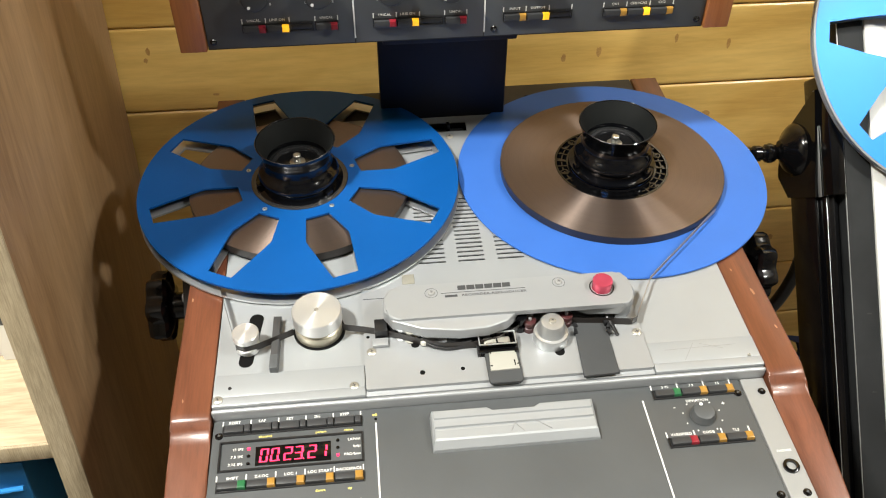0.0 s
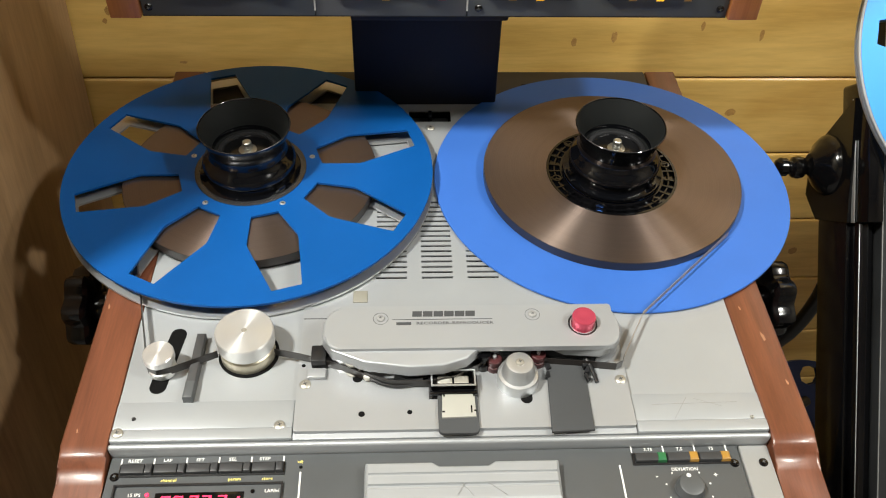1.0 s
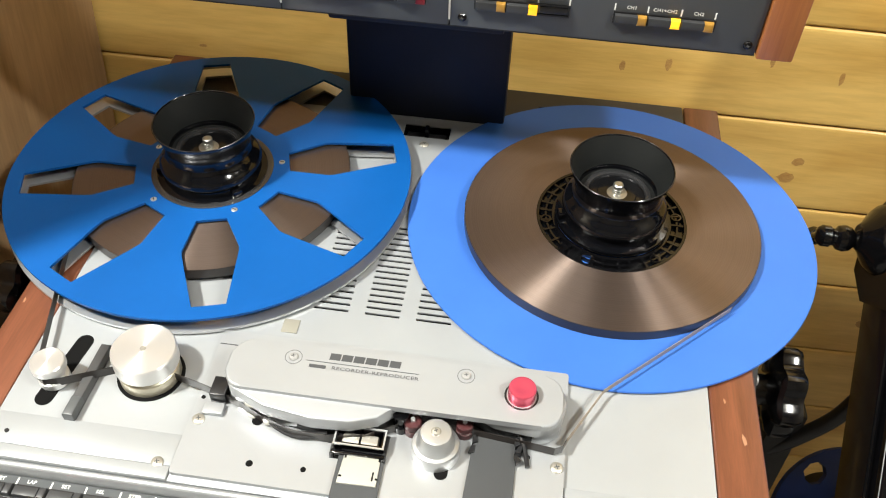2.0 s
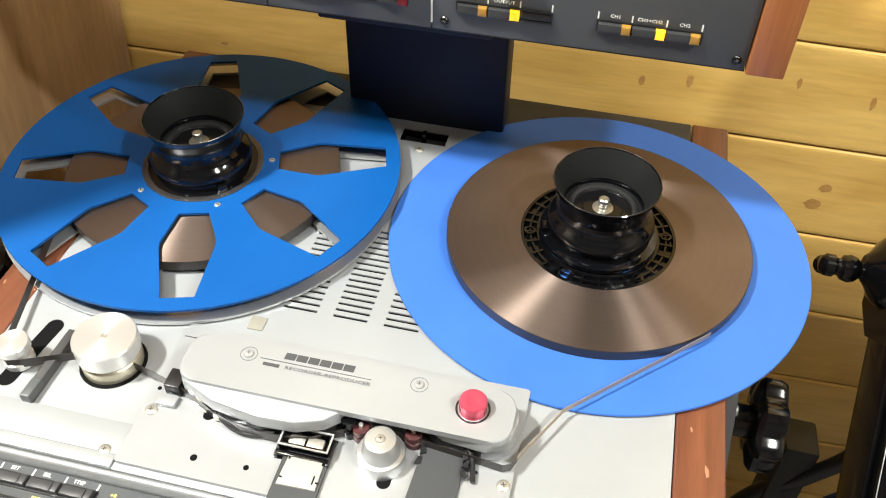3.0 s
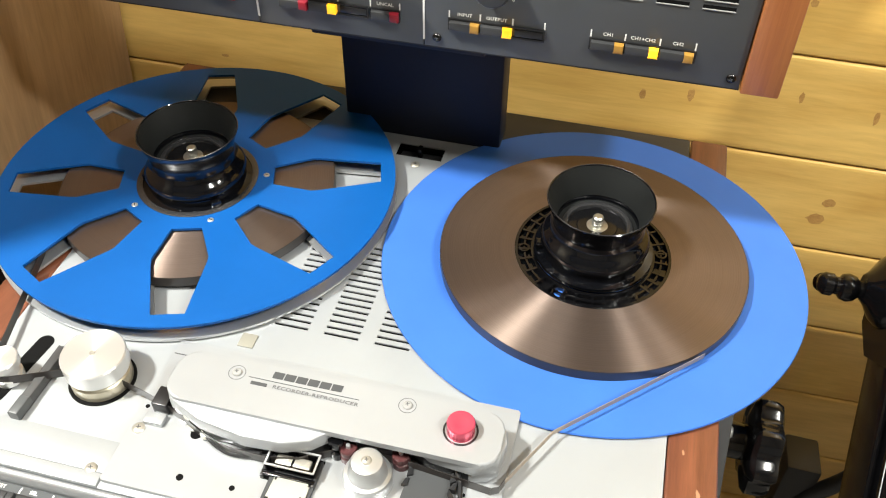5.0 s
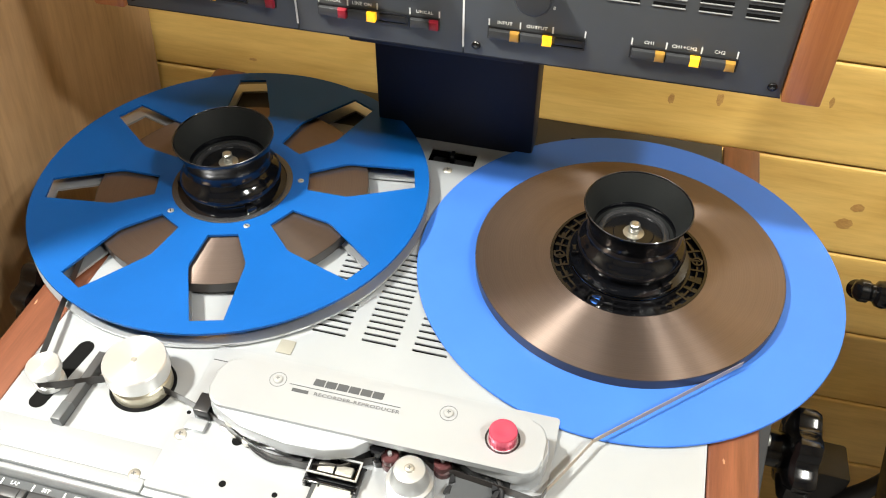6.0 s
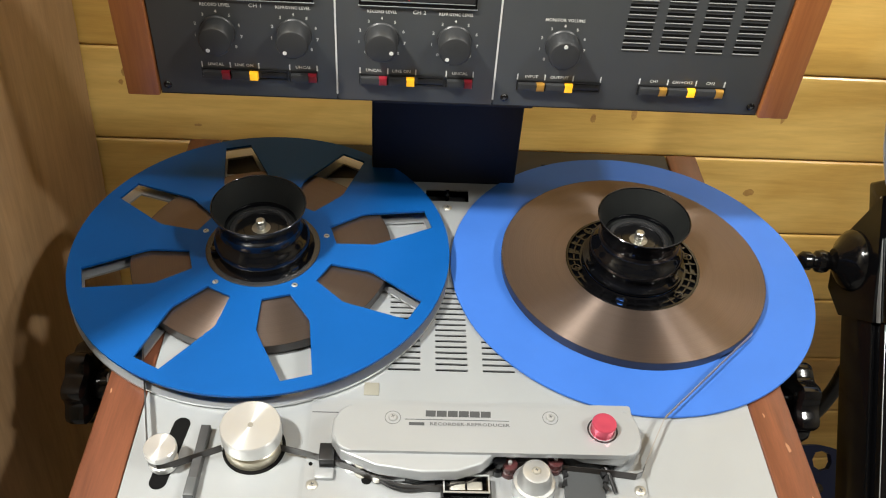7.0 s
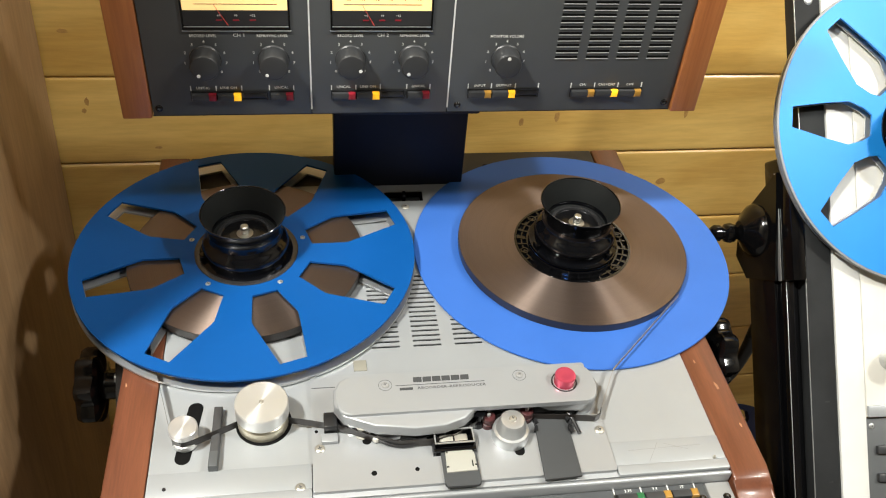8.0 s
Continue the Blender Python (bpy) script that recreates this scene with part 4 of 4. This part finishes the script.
            lettering(s, 2.05, kx, 192.6, Q @ at(0, 0, 0.25), bridge, WHITE, width=0.86)
            for k in range(9):
                t = radians(225 - 33.75 * k)
                lettering(str(k), 2.0, kx + 14.2 * math.cos(t), 174.6 + 13.6 * math.sin(t), Q @ at(0, 0, 0.25), bridge, WHITE)
        lettering(name, 2.5, mid + 1, 193.0, Q @ at(0, 0, 0.25), bridge, WHITE)
        x0 = mx0
        tray(x0 - 0.6, x0 + 53, 146, bridge, Q, 7.2)
        tray(x0 + 54, x0 + 71.5, 146, bridge, Q, 7.2)
        key(x0 + 0.4, x0 + 16.8, 146, bridge, Q, KEY_RED, "UNCAL", 3.6, 5.0)
        key(x0 + 18, x0 + 34, 146, bridge, Q, LAMP_AMBER, "LINE ON", 3.6, 5.0)
        part("blank_key", box(x0 + 36, x0 + 52, 144, 148, 0.1, 1.2, 0.4), BLACK, bridge, m=Q)
        key(x0 + 55, x0 + 70.5, 146, bridge, Q, KEY_RED, "UNCAL", 3.6, 5.0)
        ticks([x0, x0 + 17.4, x0 + 35, x0 + 54.2, x0 + 71.2], 151.8, bridge, Q)
    knob_at(bridge, Q @ at(60, 175, 0), 10.2, 14, 92)
    lettering("MONITOR VOLUME", 2.05, 59.5, 192, Q @ at(0, 0, 0.25), bridge, WHITE, width=0.9)
    for k in range(9):
        t = radians(225 - 33.75 * k)
        lettering(str(k), 2.0, 60 + 14.2 * math.cos(t), 174.6 + 13.6 * math.sin(t), Q @ at(0, 0, 0.25), bridge, WHITE)
    tray(34.5, 88.5, 146, bridge, Q, 7.2)
    key(35.5, 52, 146, bridge, Q, KEY_AMBER, "INPUT", 3.6, 5.0)
    key(53, 70, 146, bridge, Q, LAMP_AMBER, "OUTPUT", 3.6, 5.0)
    part("blank_key", box(71.5, 87.5, 144, 148, 0.1, 1.2, 0.4), BLACK, bridge, m=Q)
    ticks([35, 52.4, 70.4, 88], 151.8, bridge, Q)
    tray(112.5, 169, 146, bridge, Q, 7.2)
    for k, (s, lens) in enumerate((("CH1", KEY_AMBER), ("CH1+CH2", LAMP_AMBER), ("CH2", KEY_AMBER))):
        key(113.5 + 18.3 * k, 130.8 + 18.3 * k, 146, bridge, Q, lens, s, 3.6, 5.0)
    ticks([113, 131.2, 149.5, 168], 151.8, bridge, Q)
    # loudspeaker louvres
    for c in range(4):
        for r in range(16):
            x0 = 97 + 23.2 * c
            z = 174.5 + 4.75 * r
            slot = part("speaker_slot", box(x0, x0 + 16.4, z, z + 1.9, 0.02, 0.25), HOLE_SHADE, bridge, m=Q, smooth=False)
            # lip in a lighter grey than the panel, which paints its highlight
            part("slot_lip", box(x0 - 0.2, x0 + 16.6, z - 0.75, z - 0.05, 0.0, 0.7, 0.2), GREY_AND_GLARE, slot, smooth=False)


glow_needle = material("red_needle", (0.55, 0.06, 0.05), 0.4)
meter_bridge()


# ---- reels, hubs and tape ----
def flange(outer, inner, windows, z0, z1, first=17.0, shape=None):
    """A reel flange with windows cut through it; windows is their number."""
    b = bmesh.new()

    def ring(pts):
        vs = [b.verts.new((x * MM, y * MM, 0)) for x, y in pts]
        return [b.edges.new((vs[i], vs[(i + 1) % len(vs)])) for i in range(len(vs))]

    edges = ring([(outer * math.cos(2 * math.pi * k / 96), outer * math.sin(2 * math.pi * k / 96)) for k in range(96)])
    edges += ring([(inner * math.cos(2 * math.pi * k / 64), inner * math.sin(2 * math.pi * k / 64)) for k in range(64)])
    shape = shape or [(51, 9.6), (77, 17.4), (81, 17.2), (123.5, 10), (123.5, -10), (81, -17.2), (77, -17.4), (51, -9.6)]
    for k in range(windows):
        a = radians(first + 360 / windows * k)
        edges += ring([(r * math.cos(a) - w * math.sin(a), r * math.sin(a) + w * math.cos(a)) for r, w in shape])
    bmesh.ops.triangle_fill(b, use_beauty=True, use_dissolve=False, edges=edges)
    faces = list(b.faces)
    for v in b.verts:
        v.co.z = z0 * MM
    out = bmesh.ops.extrude_face_region(b, geom=faces)
    for v in out["geom"]:
        if isinstance(v, bmesh.types.BMVert):
            v.co.z = z1 * MM
    return b


def adapter(m):
    hub = thing("reel_hub_adapter", "glossy black hub adapter with a flared cup", "hub adapter", m, "hub adapters")
    part("hub_body", lathe([(37, 1.0), (37, 3.4), (34, 4.4), (32.5, 4.8), (32.0, 8.6), (33.0, 9.6), (33.5, 11.5), (33.4, 13.6), (32.8, 15.4), (31.6, 17.0), (30.0, 18.4), (28.4, 20.2), (27.4, 22.2), (27.0, 24.5), (27.2, 28), (29.5, 35), (32.2, 42), (32.6, 43.2), (32.0, 43.7), (31.5, 43.2), (30.8, 41.0), (27.2, 31.5), (24.8, 23.5), (24.2, 20), (0, 20)], 96), HUB_BLACK, hub)
    part("cup_lining", lathe([(31.4, 43.0), (27.6, 33), (25.1, 24.5), (24.5, 21), (21.8, 21), (21.8, 20.4)], 96), LINING, hub, "matt charcoal lining of the cup")
    part("rim_edge", lathe([(32.35, 43.55), (32.15, 43.78), (31.95, 43.65)], 96), RING_STEEL, hub, "thin bright rim of the cup")
    part("cup_floor", lathe([(21.7, 20.5), (21.7, 22.0), (21.2, 22.3), (18.4, 22.3), (18.0, 21.4), (17.9, 20.6)], 48), RING_STEEL, hub, "grey ring in the cup")
    part("floor_disc", lathe([(17.8, 20.7), (12.5, 20.9), (12.0, 21.6), (9.0, 21.8), (0, 21.8)], 48), BLACK_GLOSS, hub)
    part("spindle_bolt", lathe([(6.5, 21), (6.5, 21.9), (3.2, 22.4), (3.2, 24), (2.7, 24.3), (3.2, 24.6), (3.2, 25.6), (2.7, 25.9), (3.2, 26.2), (3.2, 28.6), (2.4, 29.2), (0, 29.2)], 20), BOLT, hub)
    for k in range(3):
        a = radians(75 + 120 * k)
        part("locking_lug", box(30.5, 36.5, -3.2, 3.2, 3.5, 8.6, 0.8), BLACK_GLOSS, hub, m=at(0, 0, 0, 0, 0, math.degrees(a)))
    return hub


def left_reel(m):
    reel = thing("tape_reel", "blue aluminium reel with eight windows, part wound with tape", "tape reel", m, "tape reels")
    part("lower_flange", flange(134, 30, 8, 1.5, 3.2), STEEL, reel, "bare aluminium lower flange", smooth=False)
    part("tape_pack", lathe([(36, 3.4), (91.6, 3.4), (91.6, 10.6), (36, 10.6), (36, 3.4)], 128), TAPE, reel, "dark brown wound tape")
    part("outer_wrap", lathe([(91.7, 3.5), (92.0, 3.5), (92.0, 10.5), (91.7, 10.5)], 128), TAPE_FLAT, reel, "black back coating of the outermost turn")
    part("upper_flange", flange(133.5, 38, 8, 11.8, 13.6), BLUE, reel, "blue anodised flange with eight windows", smooth=False)
    part("centre_ring", lathe([(40.5, 10), (40.5, 14.0), (39.5, 14.3), (36.4, 14.1), (36.4, 10)], 64), RING_STEEL, reel, "dark polished steel ring")
    for k in range(5):
        a = radians(72 * k + 17)
        knob = part("flange_screw", lathe([(2.1, 13.6), (2.1, 14.0), (1.4, 14.3), (0, 14.3)], 12), STEEL, reel, m=at(46 * math.cos(a), 46 * math.sin(a), 0))
        part("screw_slot", box(-1.3, 1.3, -0.25, 0.25, 14.2, 14.4), RING_STEEL, knob, m=at(0, 0, 0, 0, 0, 40 * k), smooth=False)
    return reel


def right_reel(m):
    reel = thing("tape_reel", "violet-blue single-flange platter carrying an open pack of tape", "tape reel", m, "tape reels")
    part("flange", lathe([(20, 0.8), (132.8, 0.8), (133.2, 1.4), (132.8, 2.4), (20, 2.4)], 128), BLUE_VIOLET, reel, "plain violet-blue anodised flange")
    part("outer_wrap", lathe([(95.8, 2.6), (96.1, 2.6), (96.1, 9.5), (95.8, 9.5)], 128), TAPE_FLAT, reel, "black back coating of the outermost turn")
    part("tape_pack", lathe([(49, 2.6), (95.7, 2.6), (95.7, 9.6), (49, 9.6), (49, 2.6)], 128), TAPE, reel, "dark brown wound tape with a turned sheen")
    core = part("tape_core", lathe([(49, 2.6), (49, 9.9), (47.2, 9.9), (46.6, 7), (39.4, 7), (38.8, 9.7), (36.5, 9.7), (36.5, 2.6)], 80), BLACK_GLOSS, reel, "ribbed black plastic tape core")
    rng = random.Random(9)
    for k in range(30):
        a = 12.0 * k + rng.uniform(-2, 2)
        part("rib", box(38.8, 46.8, -0.75, 0.75, 6.9, 9.5), BLACK_GLOSS, core, m=at(0, 0, 0, 0, 0, a), smooth=False)
    part("rib_ring", lathe([(43.4, 6.9), (43.4, 9.2), (42.2, 9.2), (42.2, 6.9)], 80), BLACK_GLOSS, core)
    for k in range(6):
        a = radians(60 * k + 10)
        if k in (1, 4):
            part("core_collar", lathe([(4.9, 6.9), (4.9, 9.9), (4.2, 10.0), (3.8, 9.6), (3.8, 7.1)], 20), BLACK_GLOSS, core, m=at(43 * math.cos(a), 43 * math.sin(a), 0))
            part("core_hole", lathe([(3.7, 7.05), (3.7, 7.15), (0, 7.15)], 18), BLUE_VIOLET, core, "round hole that shows the blue flange", m=at(43 * math.cos(a), 43 * math.sin(a), 0))
            continue
        part("core_boss", lathe([(3.6, 6.9), (3.6, 9.7), (2.4, 9.8), (2.2, 7.5), (0, 7.5)], 18), BLACK_GLOSS, core, m=at(43 * math.cos(a), 43 * math.sin(a), 0))
    return reel


LEFT, RIGHT = DECK @ at(-134, 0, 0), DECK @ at(134, 0, 0)
left_reel(LEFT)
right_reel(RIGHT)
adapter(LEFT @ at(0, 0, 10))
adapter(RIGHT @ at(0, 0, 10))
for m in (LEFT, RIGHT):
    part("reel_platter", lathe([(0, -3), (30, -3), (30, 0.5), (60, 0.5), (60, 1.2), (0, 1.2)], 48), BLACK, recorder, m=DECK.inverted() @ m @ at(0, 0, -0.5))


def tape_run():
    tape = thing("magnetic_tape", "thin dark tape threaded past the rollers and heads", "tape", DECK)
    path = [(-221, -12), (-216, -40), (-176, -177), (-170, -180.5), (-163, -178.5), (-136, -166), (-133.5, -171), (-126, -177), (-112, -177), (-101, -166), (-88, -168.5), (-76, -172), (-60, -178), (-48, -184), (-30, -190), (-8, -190.5), (8, -187), (20, -180), (30, -175), (44, -173.5), (70, -176), (98, -179), (106, -180)]
    part("left_run", ribbon(path[4:6], 4, 10.3), TAPE_FLAT, tape)
    part("left_wrap", ribbon(path[2:5], 4, 10.3), TAPE_FLAT, tape)
    part("outer_run", ribbon([(-222, -5), (-176, -177)], 4, 10.3), TAPE_FLAT, tape)
    part("head_run", ribbon([(-102, -165), *path[10:]], 4, 10.3), TAPE_FLAT, tape)
    part("right_wrap", ribbon([(106, -180), (110, -178), (112, -173)], 4, 10.3), TAPE_FLAT, tape)
    part("right_run", ribbon([(112, -173), (131, -138), (206, -66)], 5.2, 9.2), TAPE_SHEER, tape)


tape_run()


# ---- the trolley under the recorder ----
def star_knob(parent, m):
    b = bmesh.new()
    n = 56
    prof = [(0.0, 0.62), (2.0, 0.9), (5.0, 1.0), (15.0, 1.0), (19.0, 0.93), (21.0, 0.7)]
    rings = []
    for z, s in prof:
        rings.append([b.verts.new(((29 + 3.4 * math.cos(7 * 2 * math.pi * k / n)) * s * MM * math.cos(2 * math.pi * k / n), (29 + 3.4 * math.cos(7 * 2 * math.pi * k / n)) * s * MM * math.sin(2 * math.pi * k / n), z * MM)) for k in range(n)])
    for a, c in zip(rings, rings[1:]):
        for k in range(n):
            b.faces.new((a[k], a[(k + 1) % n], c[(k + 1) % n], c[k]))
    b.faces.new(rings[0][::-1])
    b.faces.new(rings[-1])
    lathe([(12, -16), (12, 0.5), (0, 0.5)], 24, bm=b)
    return part("star_knob", b, BLACK_GLOSS, parent, "black lobed clamping knob", m=m)


def trolley():
    t = thing("recorder_trolley", "black steel trolley that carries the recorder", "trolley", pose(0, 0, 0))
    D = DECK
    for s in (-1, 1):
        plate = prism([(-120, -130), (-20, -150), (10, -60), (-10, -22), (-70, -16), (-118, -60)], 218, 230, 0.8, m=Matrix(((0, 0, s, 0), (1, 0, 0, 0), (0, 1, 0, 0), (0, 0, 0, 1))))
        part("side_bracket", plate, BLACK_MATT, t, m=D)
        star_knob(t, D @ at(s * 241, -77, -50, 0, 90 * s, 0) @ Matrix.Scale(0.92, 4))
        screw(t, 0, 0, 0, 3.5, D @ at(s * 230.2, -84, -34, 0, 90 * s, 0), STEEL)
        part("leg", box(s * 150 - 20, s * 150 + 20, -60, -10, 90, 720, 2), BLACK_MATT, t)
        part("foot", box(s * 150 - 25, s * 150 + 25, -330, 200, 40, 90, 4), BLACK_MATT, t)
        for y in (-290, 160):
            part("castor", lathe([(0, -14), (18, -14), (20, -11), (20, 11), (18, 14), (0, 14)], 24), BLACK, t, m=at(s * 150, y, 20, 0, 90, 0))
    part("hook_arm", tube([(171, -35, 430), (340, 60, 435), (475, 140, 440)], 6), BLACK_MATT, t)
    part("cross_bar", box(-129, 129, -50, -20, 300, 340, 2), BLACK_MATT, t)


trolley()


# ---- the neighbouring machine ----
NEXT = pose(0.447, 0.042, 0.950, 51, 0, 0)


def neighbour():
    t = thing("tape_machine", "second tape machine in a tilted black steel frame", "tape machine", NEXT)
    YZ = Matrix(((0, 0, 1, 0), (1, 0, 0, 0), (0, 1, 0, 0), (0, 0, 0, 1)))
    part("deck_plate", box(-54, 330, -250, 170, -16, -12, 1), CREAM_DECK, t)
    part("side_strip", box(-80, -54.6, -430, 200, -18, -12, 0.8), CLOUDY, t, "bare aluminium edge strip")
    rail = part("inner_rail", box(-105, -80.6, -430, 210, -30, -13, 1.5), RAIL_BLACK, t)
    part("worn_edge", box(-105.4, -104.6, -430, 205, -14.6, -13.6, 0.3), STEEL, rail, "thin bright steel line along the edge")
    rail = part("frame_rail", box(-116.5, -105.6, -430, -20, -56, -24, 2.5, 3), BLACK_GLOSS, t)
    part("worn_edge", box(-116.9, -116.2, -430, -131, -26.4, -25.6, 0.2), STEEL, rail, "thin bright steel line along the edge")
    for y in (-236, -305):
        part("rail_scratch", box(-92, -88, y, y + 1.2, -13.1, -12.9), BLACK, t, smooth=False)
    part("frame_side", box(-121, -117, -430, -100, -83, -38, 1.2), BLACK_GLOSS, t)
    part("bracket", box(-119.5, -107, -130, -34, -33, -9, 1.5), BLACK_GLOSS, t, "black steel bracket with a polished edge")
    part("bracket_edge", box(-120.6, -119.7, -130, -34, -32, -27, 0.3), STEEL, t)
    part("control_panel", box(-54, 330, -430, -251, -20, -14, 1), GREY, t)
    for k in range(5):
        for c in range(3):
            part("push_key", box(-46 + 22 * c, -29 + 22 * c, -282 - 24 * k, -275 - 24 * k, -14, -9.5, 0.8), KEY, t)
    for y in (-258, -390):
        screw(t, -49, y, -14, 2.6, None, STEEL)
    screw(t, -92, 118, -13, 4, None, STEEL)
    part("deck_lip", box(-54, 330, -250, -240, -12, -9, 0.8), DECK_PAINT, t)
    part("tape_guide", lathe([(10, -12), (10, -2), (7, -1), (7, 8), (11, 9), (11, 12), (0, 12)], 32), STEEL, t, m=at(-30, -200, 0))
    # side plate with the cone and its swivel handle
    part("pivot_plate", prism([(-34, -24), (-69, -93), (-104, -102), (-126, -84), (-130, -33)], -117, -123, m=YZ), BLACK_GLOSS, t)
    part("pivot_cone", lathe([(25, 0), (24, 3), (20, 7), (12, 12), (9, 15), (0, 15)], 36), BLACK_GLOSS, t, m=at(-123, -82, -66, 0, -90, 0))
    part("swivel_handle", lathe([(5.5, 0), (5.5, 3), (8.5, 6), (9.5, 10), (8.5, 14), (6, 16), (6, 18), (7.6, 20), (7.6, 25), (5.4, 28), (3, 29), (0, 29)], 28), BLACK_GLOSS, t, "black turned swivel handle", m=at(-136, -84, -70, 0, -90, 0))
    part("handle_arm", tube([(-158, -84, -72), (-156, -83, -98), (-150, -82, -118)], 2.4), BLACK_GLOSS, t)
    part("arm_ball", lathe([(0, -7), (4.5, -5.5), (7, 0), (4.5, 5.5), (0, 7)], 20), BLACK_GLOSS, t, m=at(-148, -82, -122))
    # legs down to the floor
    for x in (-90, 300):
        part("leg", box(x - 15, x + 15, 60, 100, -940, -360, 3), BLACK_MATT, t, m=Matrix.Rotation(radians(-51), 4, "X"))
    reel = thing("tape_reel", "sky-blue aluminium reel with large windows on the second machine", "tape reel", NEXT, "tape reels")
    shape = [(46, 9), (54, 14.5), (68, 19), (90, 15.5), (121, 9), (121, -9), (90, -15.5), (68, -19), (54, -14.5), (46, -9)]
    part("lower_flange", flange(133, 28, 8, -9, -7.4, 40, shape), STEEL, reel, "bare aluminium lower flange", smooth=False)
    part("upper_flange", flange(133.2, 28, 8, -0.5, 1.8, 40, shape), BLUE_PALE, reel, "sky-blue flange with eight windows", smooth=False)
    part("flange_rim", lathe([(133.3, -2.0), (135, -1.6), (135, 1.2), (133.3, 1.6), (133.3, -2.0)], 96), DECK_PAINT, reel, "pale bare rim of the flange")
    part("hub", lathe([(40, -11), (40, 0), (0, 0)], 48), CREAM, reel)
    adapter(NEXT @ at(0, 0, 0))


neighbour()


# ---- cable and oddments near the wall ----
def cable(points, r, label):
    ob = thing("cable", label, "cable", pose(0, 0, 0))
    part("cable_run", tube(smooth_line(points, 10), r, 12), BLACK, ob)


cable([(520, 150, 800), (440, 110, 730), (409, 100, 680), (405, 100, 640), (393, 100, 598), (368, 104, 555), (330, 120, 480), (300, 150, 300), (310, 170, 100), (340, 180, 8)], 7.5, "thick black cable hanging by the pine wall")


def spool(m):
    ob = thing("cable_drum", "blue plastic drum with round holes hung beside the trolley", "drum", m)
    part("drum_flange", flange(84, 15, 8, 0, 8, 0, [(58, 10), (66, 13), (75, 10), (78, 0), (75, -10), (66, -13), (58, -10), (54, 0)]), DRUM_BLUE, ob)
    part("drum_core", lathe([(0, -40), (48, -40), (48, 0), (0, 0)], 40), BLACK_MATT, ob)


spool(pose(0.475, 0.13, 0.40, 48, 10, 0))
make_lettering()
